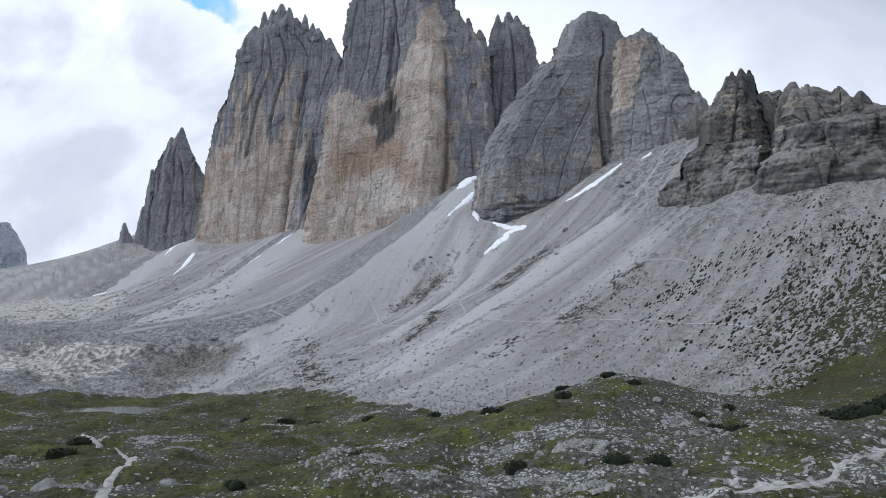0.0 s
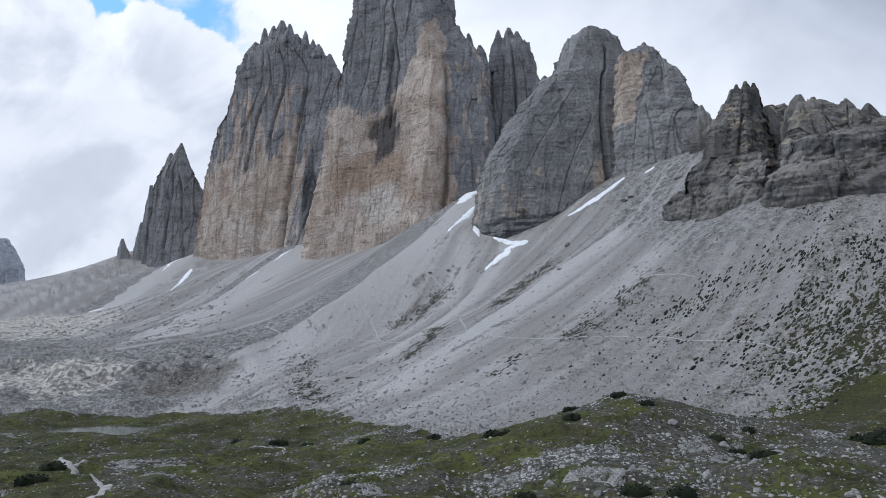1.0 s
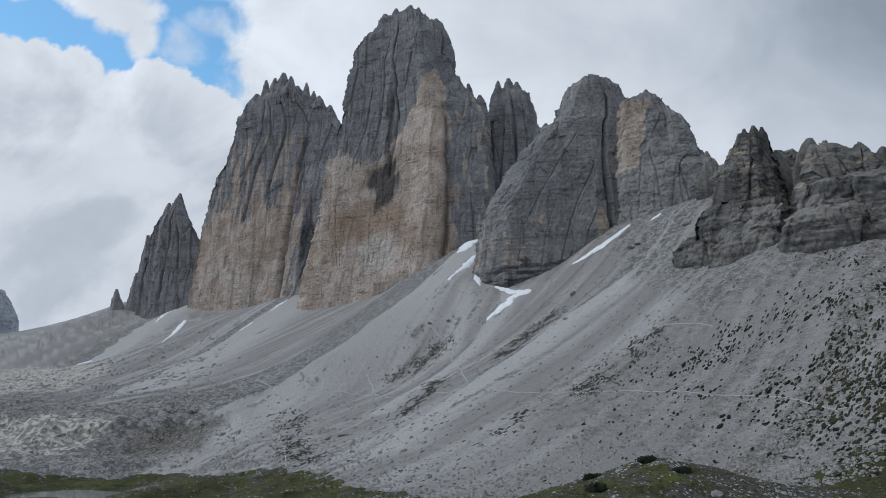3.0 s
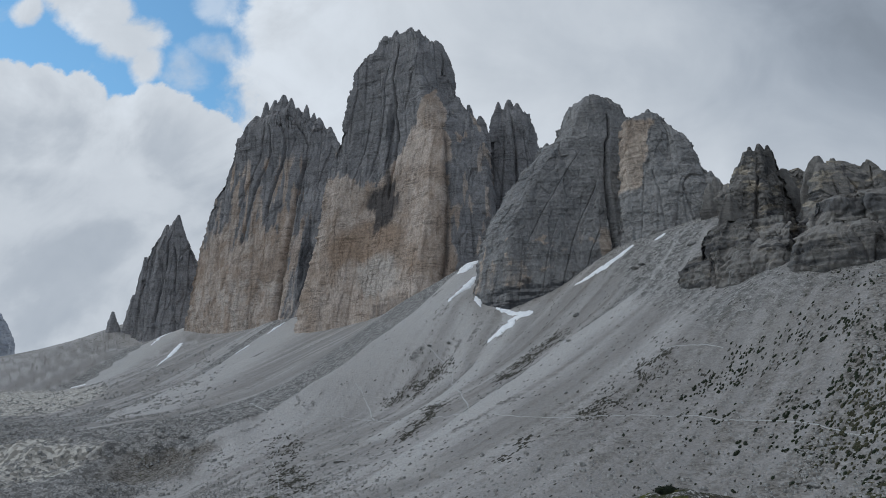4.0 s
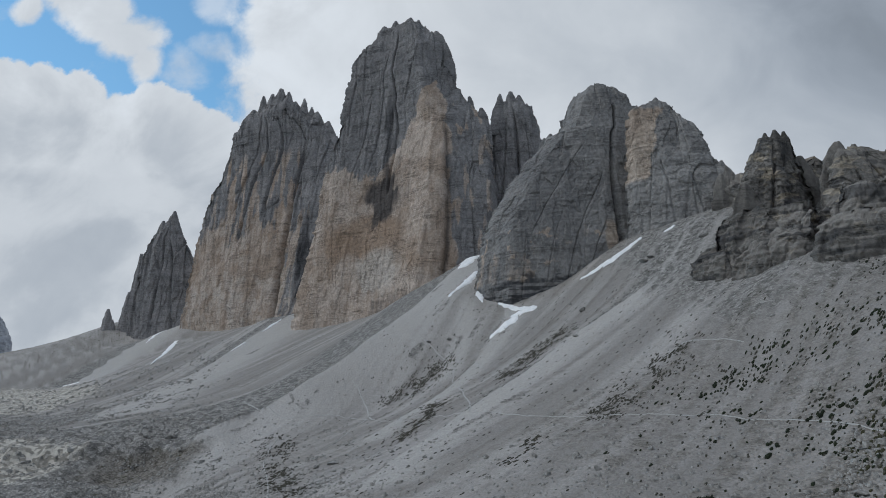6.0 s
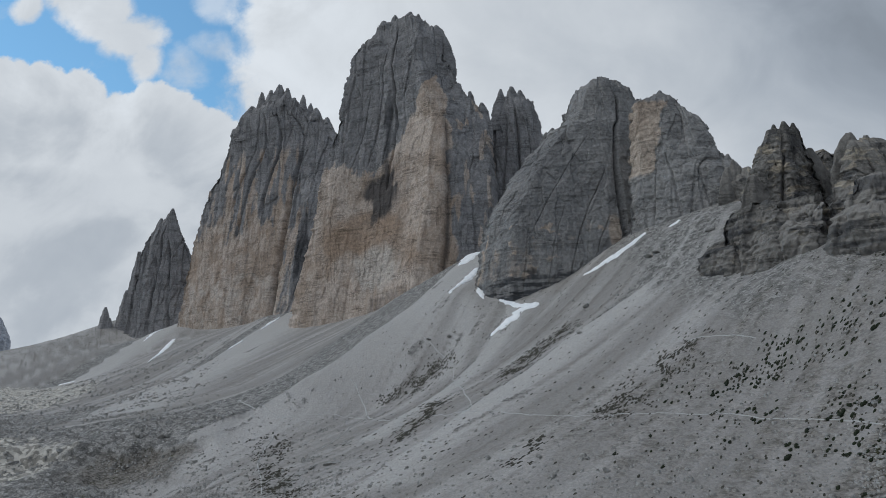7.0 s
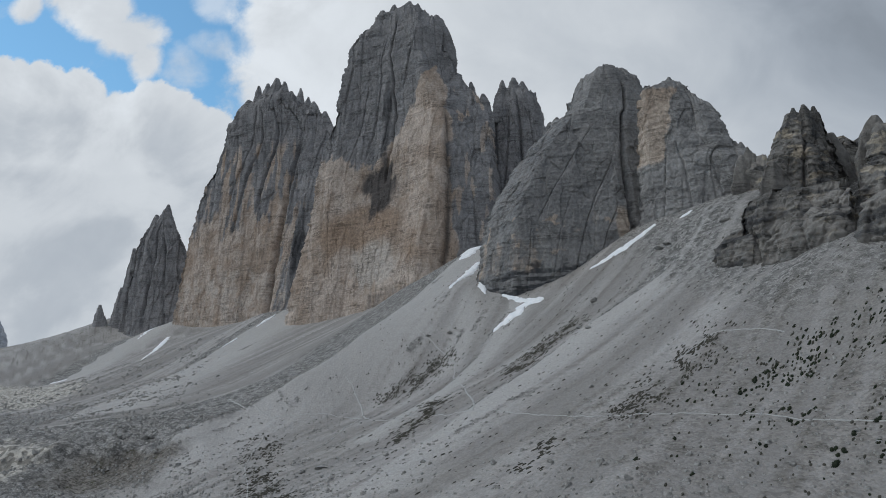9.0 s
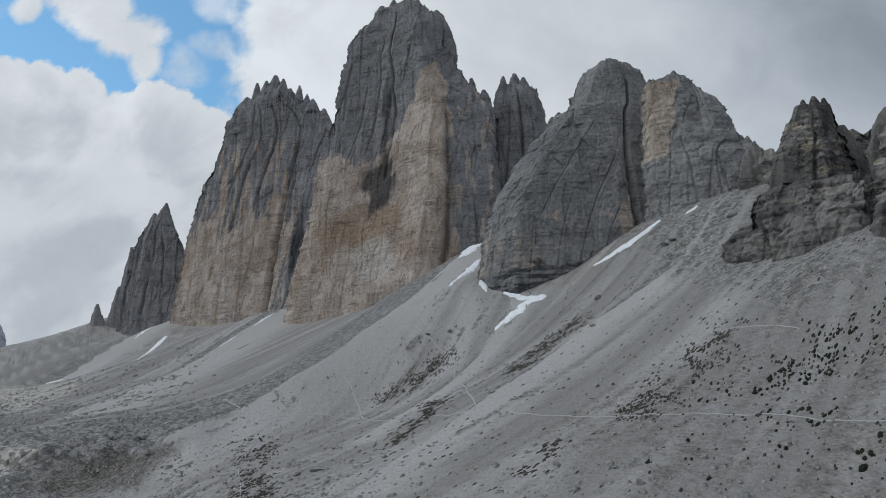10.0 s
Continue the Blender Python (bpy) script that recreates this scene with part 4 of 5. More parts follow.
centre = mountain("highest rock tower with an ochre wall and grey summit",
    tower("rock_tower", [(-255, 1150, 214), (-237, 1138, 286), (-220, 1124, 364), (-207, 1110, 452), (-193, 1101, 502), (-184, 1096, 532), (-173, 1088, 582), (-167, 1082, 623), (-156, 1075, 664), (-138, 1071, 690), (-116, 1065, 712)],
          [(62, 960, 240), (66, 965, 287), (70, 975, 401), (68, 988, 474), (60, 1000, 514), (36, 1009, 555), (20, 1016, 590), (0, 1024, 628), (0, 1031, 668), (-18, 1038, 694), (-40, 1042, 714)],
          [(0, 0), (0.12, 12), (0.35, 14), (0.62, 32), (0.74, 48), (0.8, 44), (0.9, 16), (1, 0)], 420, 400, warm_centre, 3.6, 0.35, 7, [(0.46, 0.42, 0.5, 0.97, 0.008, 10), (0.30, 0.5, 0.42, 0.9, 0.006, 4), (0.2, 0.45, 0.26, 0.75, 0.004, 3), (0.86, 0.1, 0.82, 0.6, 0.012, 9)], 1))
for k, (x, y, z1, w, h) in enumerate([(-104, 1062, 723, 9, 40), (-84, 1058, 732, 7, 40), (-58, 1054, 736, 10, 48), (-44, 1052, 730, 6, 40), (-12, 1040, 700, 12, 50), (3, 1036, 676, 8, 50), (42, 1012, 562, 6, 40), (60, 1004, 538, 7, 40)]):
    pinnacle(centre, x, y, z1 - h, z1, w, 60 + k)
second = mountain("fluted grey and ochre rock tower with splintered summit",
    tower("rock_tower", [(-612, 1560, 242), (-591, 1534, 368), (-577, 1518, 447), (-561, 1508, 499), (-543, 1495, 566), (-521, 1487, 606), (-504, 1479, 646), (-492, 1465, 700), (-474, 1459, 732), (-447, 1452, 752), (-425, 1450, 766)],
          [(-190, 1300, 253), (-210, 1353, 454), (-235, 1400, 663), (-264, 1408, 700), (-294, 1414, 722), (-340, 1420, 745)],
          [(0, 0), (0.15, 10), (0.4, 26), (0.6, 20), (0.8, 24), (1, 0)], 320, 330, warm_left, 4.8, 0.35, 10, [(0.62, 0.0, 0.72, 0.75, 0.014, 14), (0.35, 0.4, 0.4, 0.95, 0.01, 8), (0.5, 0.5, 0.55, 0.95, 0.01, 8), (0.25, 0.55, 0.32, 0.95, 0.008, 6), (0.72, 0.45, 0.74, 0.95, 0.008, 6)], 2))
for k, (x, z1, w, h) in enumerate([(-450, 764, 12, 60), (-428, 797, 8, 90), (-404, 800, 9, 90), (-384, 811, 12, 100), (-364, 800, 8, 90), (-324, 777, 6, 80), (-304, 753, 6, 56), (-290, 740, 8, 50), (-262, 712, 10, 50)]):
    pinnacle(second, x, 1444 - 0.26 * (x + 385), z1 - h, z1, w * 1.15, 20 + k)
small = mountain("lone grey rock peak beyond the towers",
    tower("rock_peak", [(-819, 1740, 274), (-814, 1734, 348), (-797, 1724, 469), (-783, 1720, 515), (-748, 1717, 554), (-731, 1715, 580)],
          [(-620, 1690, 254), (-646, 1706, 450), (-669, 1709, 489), (-694, 1712, 529), (-714, 1715, 575)],
          [(0, 0), (0.3, 22), (0.7, 22), (1, 0)], 170, 190, None, 6, 1.4, 9, [(0.4, 0.2, 0.5, 0.9, 0.02, 8), (0.7, 0.1, 0.62, 0.8, 0.02, 7)], seed=3))
for k, (x, z0, z1, w) in enumerate([(-818, 215, 486, 15), (-806, 215, 462, 14), (-838, 215, 380, 12), (-888, 215, 334, 12), (-874, 215, 306, 10), (-722, 530, 594, 10), (-748, 500, 566, 10)]):
    pinnacle(small, x, 1760 if z0 < 300 else 1716, z0, z1, w, 40 + k)
behind = mountain("narrow dark rock tower behind the main wall",
    tower("rock_tower", [(45, 1050, 240), (73, 1050, 461), (82, 1050, 538), (86, 1050, 562), (95, 1050, 572)],
          [(190, 1050, 240), (172, 1050, 400), (165, 1050, 480), (156, 1050, 530), (145, 1050, 560), (129, 1050, 572)],
          [(0, 0), (0.4, 16), (0.7, 20), (1, 0)], 170, 220, None, 4.5, 0.9, 10, [(0.55, 0.3, 0.5, 0.98, 0.02, 7), (0.25, 0.3, 0.3, 0.9, 0.015, 5), (0.8, 0.2, 0.72, 0.9, 0.015, 5)], 4))
for k, (x, z1, w) in enumerate([(95, 587, 7), (113, 592, 9), (127, 585, 8), (143, 563, 8), (160, 506, 8)]):
    pinnacle(behind, x, 1050, z1 - 46, z1, w, 90 + k)
dome = mountain("broad grey domed buttress of layered rock",
    tower("rock_buttress", [(35, 775, 185), (41, 782, 253), (51, 784, 282), (72, 788, 319), (94, 791, 349), (112, 792, 372), (120, 793, 384), (138, 794, 392), (142, 795, 404), (152, 798, 430), (162, 799, 446), (174, 800, 456)],
          [(216, 725, 235), (226, 757, 344), (231, 780, 420), (225, 785, 440), (212, 790, 456)],
          [(0, 0), (0.08, 22), (0.25, 44), (0.5, 38), (0.75, 26), (1, 0)], 360, 340, warm_dome, 2.8, 0.55, 4, [(0.93, 0.05, 0.70, 0.92, 0.016, 9), (0.52, 0.02, 0.72, 0.56, 0.0035, 2.2), (0.36, 0.3, 0.5, 0.7, 0.003, 1.6), (0.62, 0.05, 0.78, 0.36, 0.003, 2.0), (0.3, 0.0, 0.34, 0.3, 0.003, 1.5), (0.44, 0.1, 0.52, 0.4, 0.003, 1.3)], 5, mat=M_BEDDED, bed=4.2, dip=-0.05, columns=0.4, rough=1.8))
for k, (x, z1, w) in enumerate([(123, 390, 4), (131, 396, 5), (186, 462, 9), (198, 463, 8), (208, 459, 7)]):
    pinnacle(dome, x, 796, z1 - 22, z1, w, 110 + k, M_BEDDED)
shoulder = mountain("grey rock shoulder with a tan pillar",
    tower("rock_buttress", [(186, 705, 225), (195, 710, 351), (200, 712, 384), (212, 712, 391), (226, 712, 396)],
          [(286, 640, 225), (281, 655, 292), (275, 665, 304), (268, 676, 328), (265, 684, 347), (254, 694, 367), (245, 702, 384), (238, 711, 397)],
          [(0, 0), (0.15, 12), (0.5, 14), (0.8, 10), (1, 0)], 210, 240, warm_shoulder, 3.2, 0.5, 6, [(0.5, 0.05, 0.42, 0.6, 0.01, 2.0), (0.75, 0.0, 0.66, 0.5, 0.008, 1.6)], 6, mat=M_BEDDED, columns=0.8))
for k, (x, y, z1, w) in enumerate([(233, 712, 401, 5), (243, 705, 388, 5), (208, 712, 391, 5), (263, 687, 353, 5), (275, 664, 307, 4)]):
    pinnacle(shoulder, x, y, z1 - 24, z1, w, 120 + k, M_BEDDED)
crag = mountain("banded rock crag with a blunt summit and stepped foot",
    tower("rock_crag", [(213, 536, 175), (219, 538, 200), (227, 540, 222), (233, 541, 239), (241, 543, 253), (247, 544, 265), (252, 546, 275)],
          [(296, 525, 185), (288, 535, 215), (282, 540, 240), (279, 543, 257), (276, 545, 267), (275, 546, 276)],
          [(0, 0), (0.2, 8), (0.45, 16), (0.6, 12), (0.85, 6), (1, 0)], 240, 230, warm_crag, 4.2, 0.9, 4, [(0.3, 0.1, 0.38, 0.8, 0.015, 5), (0.6, 0.1, 0.62, 0.9, 0.02, 5)], seed=7, mat=M_CRAG, bed=5.0, smooth_wall=0.2, columns=0.9, rough=3.0, grain=0.55, dip=-0.04, jag=2.0))
tier(crag, [(197, 530, 155), (198, 530, 185), (202, 531, 199), (210, 534, 206)], [(230, 464, 140), (236, 470, 175), (243, 480, 190), (252, 492, 201)], [(0, 0), (0.12, 5), (0.3, 9), (0.34, 5), (0.6, 9), (0.65, 4), (1, 0)], 220, 90, 71)
tier(crag, [(189, 557, 140), (191, 557, 166), (197, 555, 178), (205, 552, 184)], [(222, 464, 135), (226, 466, 162), (230, 472, 174), (236, 480, 182)], [(0, 0), (0.15, 7), (0.4, 9), (0.43, 6), (0.75, 8), (1, 0)], 260, 80, 72)
for k, (x, y, z1, w) in enumerate([(257, 546, 281, 4), (265, 546, 284, 5), (272, 546, 282, 4), (243, 543, 258, 5), (284, 548, 262, 7), (229, 532, 233, 6)]):
    pinnacle(crag, x, y, z1 - 30, z1, w, 130 + k, M_CRAG)
crag_right = mountain("long banded rock crag above shrubby scree",
    tower("rock_crag", [(258, 496, 170), (266, 502, 205), (276, 507, 228), (282, 509, 243), (288, 511, 251)],
          [(420, 330, 120), (400, 400, 185), (360, 456, 208), (340, 472, 222), (322, 490, 238), (304, 507, 251)],
          [(0, 0), (0.15, 10), (0.5, 4), (0.85, 8), (1, 0)], 380, 240, warm_crag, 4.2, 1.0, 6, [(0.2, 0.2, 0.3, 0.9, 0.012, 5), (0.42, 0.2, 0.46, 0.9, 0.01, 4)], seed=8, mat=M_CRAG, bed=5.0, smooth_wall=0.2, columns=0.9, rough=3.0, grain=0.55, dip=-0.04))
tier(crag_right, [(236, 447, 150), (238, 447, 183), (244, 450, 196), (252, 455, 201)], [(345, 380, 140), (340, 386, 180), (325, 398, 192), (312, 410, 199)], [(0, 0), (0.1, 6), (0.3, 3), (0.33, 7), (0.6, 3), (0.8, 7), (1, 0)], 260, 90, 73)
tier(crag_right, [(222, 446, 130), (224, 446, 163), (229, 448, 173), (237, 452, 178)], [(340, 360, 120), (336, 366, 152), (325, 376, 163), (315, 386, 170)], [(0, 0), (0.12, 7), (0.4, 3), (0.44, 7), (0.7, 4), (1, 0)], 300, 80, 74)
for k, (x, y, z1, w) in enumerate([(291, 511, 258, 7), (301, 509, 255, 5), (318, 497, 247, 6), (330, 487, 241, 6)]):
    pinnacle(crag_right, x, y, z1 - 26, z1, w, 140 + k, M_CRAG)
ridge = mountain("broken grey rock ridge joining the crags",
    tower("rock_ridge", [(245, 640, 215), (256, 640, 262), (264, 640, 277), (272, 640, 279)],
          [(430, 560, 215), (405, 575, 255), (360, 588, 274), (325, 606, 279), (300, 632, 279)],
          [(0, 0), (0.3, 10), (0.6, 8), (1, 0)], 160, 130, warm_crag, 3.4, 1.0, 10, seed=9, mat=M_CRAG, columns=0.8, rough=3.0))
for k, (x, z1, w) in enumerate([(261, 283, 5), (267, 290, 3.5), (272, 284, 4), (281, 279, 5)]):
    pinnacle(ridge, x, 638, z1 - 30, z1, w, 150 + k, M_CRAG)
# its paleness is haze carried by the rock colour
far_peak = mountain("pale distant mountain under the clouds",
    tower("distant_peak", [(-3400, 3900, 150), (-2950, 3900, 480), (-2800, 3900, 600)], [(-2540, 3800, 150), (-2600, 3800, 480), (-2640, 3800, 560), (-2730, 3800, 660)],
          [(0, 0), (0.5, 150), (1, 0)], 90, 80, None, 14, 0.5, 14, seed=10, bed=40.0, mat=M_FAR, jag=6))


# ---- snow, tracks, water ----
def drape(name, line, widths, mat, lift, across=5, pace=1.5, ragged=0.25, seed=0.0, crown=0.0, skirt=0.6):
    """A strip that lies on the ground along a line of plan points, with a ragged edge."""
    pts = np.array(line, float)
    seg = np.hypot(*np.diff(pts, axis=0).T)
    dist = np.concatenate([[0], np.cumsum(seg)])
    n = max(6, int(dist[-1] / pace))
    s = np.linspace(0, dist[-1], n)
    cx, cy = np.interp(s, dist, pts[:, 0]), np.interp(s, dist, pts[:, 1])
    for _ in range(2):
        cx[1:-1], cy[1:-1] = (cx[:-2] + 2 * cx[1:-1] + cx[2:]) / 4, (cy[:-2] + 2 * cy[1:-1] + cy[2:]) / 4
    cx, cy = cx + ragged * widths[0] * perlin(s / 9, 0 * s + seed, 0 * s), cy + ragged * widths[0] * perlin(s / 9, 0 * s + seed, 0 * s + 9)
    cx, cy = cx + 2.4 * perlin(s / 26, 0 * s + seed, 0 * s + 4), cy + 2.4 * perlin(s / 26, 0 * s + seed, 0 * s + 14)
    tx, ty = np.gradient(cx), np.gradient(cy)
    tl = np.hypot(tx, ty) + 1e-9
    nx, ny = -ty / tl, tx / tl
    w = np.interp(s / dist[-1], np.linspace(0, 1, len(widths)), widths)
    lo = w * (1 + ragged * 2.5 * fbm(s / 5, 0 * s + seed, 0 * s + 2, 3))
    hi = w * (1 + ragged * 2.5 * fbm(s / 5, 0 * s + seed, 0 * s + 7, 3))
    a = np.linspace(-1, 1, across)
    off = np.where(a < 0, a * lo[:, None], a * hi[:, None]) * 0.5
    x, y = cx[:, None] + off * nx[:, None], cy[:, None] + off * ny[:, None]
    z = land(x, y)[0] + lift + crown * (1 - a ** 2)
    # edges go down into the ground
    z[:, 0] -= lift + skirt
    z[:, -1] -= lift + skirt
    z[0] -= lift + skirt
    z[-1] -= lift + skirt
    v = np.stack([x, y, z], -1).reshape(-1, 3)
    q = grid_faces(n, across, False)
    return new(name, mesh_from(name, v, q[:, ::-1], mat, smooth=True))


SNOW = [([(-676, 1640), (-668, 1562), (-664, 1520)], [18, 10, 3]), ([(-571, 1458), (-567, 1430), (-550, 1352), (-540, 1275)], [8, 14, 12, 8, 2]), ([(-330, 1149), (-345, 1125)], [5, 3]), ([(-294, 1240), (-312, 1185)], [2, 7, 2]),
        ([(48, 912), (40, 895), (24, 858)], [20, 34, 20, 5]), ([(42, 828), (21, 793), (7, 774)], [7, 14, 9, 3]), ([(50, 800), (39, 782), (42, 746)], [4, 9, 6, 8, 2]),
        ([(92, 690), (74, 697), (58, 685), (44, 678)], [4, 9, 13, 10, 3]), ([(58, 736), (74, 706), (90, 692)], [3, 6, 5]), ([(193, 673), (176, 672), (159, 675), (134, 689)], [3, 9, 13, 7, 2]), ([(218, 650), (207, 652)], [3, 5, 2]),
        ([(-420, 905), (-430, 872)], [6, 10, 3]), ([(-704, 1340), (-732, 1338)], [6, 10, 3])]
for k, (line, w) in enumerate(SNOW):
    tagged(drape("snow_patch", line, w, M_SNOW, 0.7, 9, 1.2, 0.45, k * 3.1, 0.4, 0.5), "leftover white snow patch on grey scree", "snow patch", "snow patches")

PATHS = [([(-66, 124), (-71, 136), (-75, 150), (-79, 157), (-81, 165), (-83, 176), (-90, 187), (-99, 198)], [5.0, 4.4, 3.0, 3.4, 4.4, 2.6, 1.6], 0.12, 0.45), ([(-101, 196), (-107, 203), (-113, 211), (-121, 224), (-134, 243)], [2.6, 4.6, 5.5, 3.5, 1.5], 0.22, 0.6),
         ([(-112, 212), (-116, 226), (-112, 238)], [3.0, 2.4, 1.0], 0.22, 0.7),
         ([(41, 115), (44, 110), (53, 113), (59, 113), (66, 116), (69, 115), (76, 121), (94, 140)], [2.4, 2.0, 2.6, 2.2, 3.0, 2.4], 0.05, 0.3),
         ([(170, 300), (160, 306), (152, 329), (138, 349), (120, 372), (97, 390), (80, 403), (65, 416), (51, 436), (36, 457), (16, 484), (-2, 518), (-27, 553), (-57, 606), (-89, 627), (-107, 624), (-130, 618), (-157, 647), (-189, 691)], [0.7, 0.5, 0.45, 0.55, 1.0, 1.6, 1.1], 0.25, 0.3),
         ([(16, 484), (18, 520), (14, 574), (8, 628), (10, 666), (-13, 708), (-26, 729)], [1.5, 1.1, 0.9], 0.3, 0.3), ([(-57, 606), (-66, 644), (-74, 663), (-85, 681)], [2.2, 1.8, 1.2], 0.3, 0.4), ([(-61, 612), (-70, 584), (-74, 552), (-84, 531)], [1.6, 1.2, 0.6], 0.3, 0.4),
         ([(-126, 585), (-122, 546), (-120, 524), (-106, 484), (-93, 438)], [1.1, 1.0, 1.1], 0.3, 0.3), ([(115, 443), (141, 453), (152, 440), (163, 422)], [0.6, 0.8, 0.6], 0.25, 0.3),
         ([(-110, 300), (-95, 296), (-78, 300), (-66, 288), (-64, 275)], [1.2, 1.0, 1.2], 0.2, 0.3)]
for k, (line, w, lift, rag) in enumerate(PATHS):
    tagged(drape("path", line, w, M_TREAD if line[0][1] > 290 else M_TRACK, lift, 5, 0.9, rag, 50 + k), "narrow trodden gravel footpath", "path", kind="structure")

wa = np.linspace(0, 2 * np.pi, 64, endpoint=False)
wr = 1 + 0.22 * perlin(np.cos(wa) * 1.5, np.sin(wa) * 1.5, 0 * wa) * 2
wv = np.concatenate([np.stack([-205 + 36 * wr * np.cos(wa), 404 + 20 * wr * np.sin(wa), 0 * wa + 5.1], -1), [[-205, 404, 5.1]]])
pond = new("water", mesh_from("water", wv, np.zeros((0, 4), int), M_WATER, tris=np.stack([np.arange(64), (np.arange(64) + 1) % 64, np.full(64, 64)], -1)))
tagged(pond, "shallow grey pond in the meadow", "pond", kind="structure")


# ---- stones ----
def stone_shape(seed, detail=2):
    rs = random.Random(seed)
    bm = bmesh.new()
    bmesh.ops.create_icosphere(bm, subdivisions=detail, radius=1.0)
    sx, sy, sz = rs.uniform(0.8, 1.3), rs.uniform(0.7, 1.0), rs.uniform(0.5, 0.85)
    planes = [(Vector((rs.uniform(-1, 1), rs.uniform(-1, 1), rs.uniform(-0.3, 1))).normalized(), rs.uniform(0.42, 0.8)) for _ in range(14)]
    for v in bm.verts:
        for nrm, cut in planes:
            over = v.co.dot(nrm) - cut
            if over > 0:
                v.co -= nrm * over
        v.co = Vector((v.co.x * sx, v.co.y * sy, v.co.z * sz)) * (1 + 0.12 * noise.noise(v.co * 2.3 + Vector((seed, 0, 0))))
    me = bpy.data.meshes.new("boulder")
    bm.to_mesh(me)
    bm.free()
    me.materials.append(M_STONE)
    return me


STONES = [stone_shape(k) for k in range(8)]
RS = random.Random(5)


def height(x, y):
    return float(land(np.array([x]), np.array([y]))[0][0])


def boulder(x, y, size, label, group="boulders"):
    ob = new("boulder", RS.choice(STONES))
    ob.matrix_world = Matrix.Translation((x, y, height(x, y) + size * 0.18)) @ Euler((RS.uniform(-0.3, 0.3), RS.uniform(-0.3, 0.3), RS.uniform(0, 6.28))).to_matrix().to_4x4() @ Matrix.Diagonal((size, size, size * RS.uniform(0.75, 1.0), 1))
    return tagged(ob, label, "boulder", group)


def outcrop_shape(seed):
    """A low broken back of bedrock, split into slabs."""
    n = 76
    u, v = np.meshgrid(np.linspace(-1, 1, n), np.linspace(-1, 1, n))
    rim = 0.62 - np.hypot(u, v) + 0.75 * fbm(u * 1.7, v * 2.6, 0 * u + seed, 4, 0.6)
    _, gap, pick = cells(u * 5 + v + seed, v * 9 - u, 0 * u + seed)
    inside = step(rim, 0.0, 0.16)
    h = -0.22 + inside * (0.26 + 0.30 * (pick - 0.45) - 0.14 * np.exp(-gap * 9) + 0.22 * fbm(u * 5, v * 5, 0 * u + seed, 4, 0.65))
    h = np.where(np.maximum(np.abs(u), np.abs(v)) > 0.97, -0.5, h)
    vert = np.stack([u, v, h], -1).reshape(-1, 3)
    return mesh_from("outcrop", vert, grid_faces(n, n, False), M_OUTCROP)


OUTCROPS = [outcrop_shape(80 + k) for k in range(6)]


def outcrop(x, y, size, long, turn):
    ob = new("outcrop", RS.choice(OUTCROPS))
    e = 3.0
    nrm = Vector((height(x - e, y) - height(x + e, y), height(x, y - e) - height(x, y + e), 2 * e)).normalized()
    tilt = nrm.to_track_quat("Z", "Y").to_matrix().to_4x4()
    ob.matrix_world = Matrix.Translation((x, y, height(x, y) + 0.06 * size)) @ tilt @ Matrix.Rotation(turn, 4, "Z") @ Matrix.Diagonal((size * long, size, size * 0.6, 1))
    return tagged(ob, "pale weathered limestone outcrop in the turf", "rock outcrop", "outcrops")


# bedrock showing through the turf: x, y, size, length, turn
OUTCROP_PLACES = [(-163, 251, 3.6, 1.8, 0.1), (-120, 183, 2.6, 1.8, 0.0), (-126, 258, 3.4, 2.2, 0.4), (-103, 229, 4.2, 1.6, 0.3), (-90, 225, 3.8, 1.6, 0.2), (-80, 145, 4.6, 1.3, 0.2), (-86, 152, 2.6, 1.5, 0.1), (-77, 190, 2.4, 1.5, 0.5), (-59, 149, 2.6, 1.5, 0.6),
                  (-30, 183, 4.6, 1.2, 0.6), (-34, 172, 3.6, 1.3, 0.4), (-19, 136, 3.0, 1.3, 0.2), (-10, 133, 3.6, 1.4, 0.1), (-3, 136, 3.8, 1.3, 0.3), (5, 139, 2.6, 1.8, 0.2), (-1, 272, 5.0, 2.0, 0.2), (-10, 262, 3.6, 1.6, 0.2), (12, 276, 3.4, 1.8, 0.3),
                  (19, 133, 2.6, 1.4, 0.1), (23, 135, 2.8, 1.2, 0.5), (31, 149, 3.8, 1.5, 0.2), (35, 146, 2.8, 1.2, 0.9), (42, 175, 3.6, 1.4, 0.4), (20, 168, 2.0, 1.3, 0.0), (24, 128, 2.2, 1.5, 0.2), (28, 123, 2.6, 1.3, 0.4), (16, 162, 2.8, 1.6, 0.1),
                  (-20, 159, 2.2, 1.5, 0.3), (54, 166, 2.4, 1.3, 0.2), (44, 158, 2.2, 1.5, 0.7), (67, 171, 2.0, 1.6, 0.3), (57, 128, 2.0, 1.5, 0.1), (89, 206, 3.6, 1.6, 0.9), (82, 196, 2.8, 1.5, 0.9), (66, 186, 2.6, 1.4, 0.5), (8, 128, 2.8, 1.4, 0.0),
                  (-14, 143, 2.8, 1.5, 0.2), (38, 131, 2.2, 1.4, 0.3), (-105, 262, 3.0, 2.0, 0.2), (12, 236, 3.0, 1.8, 0.2), (0, 148, 2.2, 1.6, 0.1), (78, 118, 2.6, 1.5, 0.2)]
for x, y, s, l, a in OUTCROP_PLACES:
    outcrop(x, y, s, l, a)

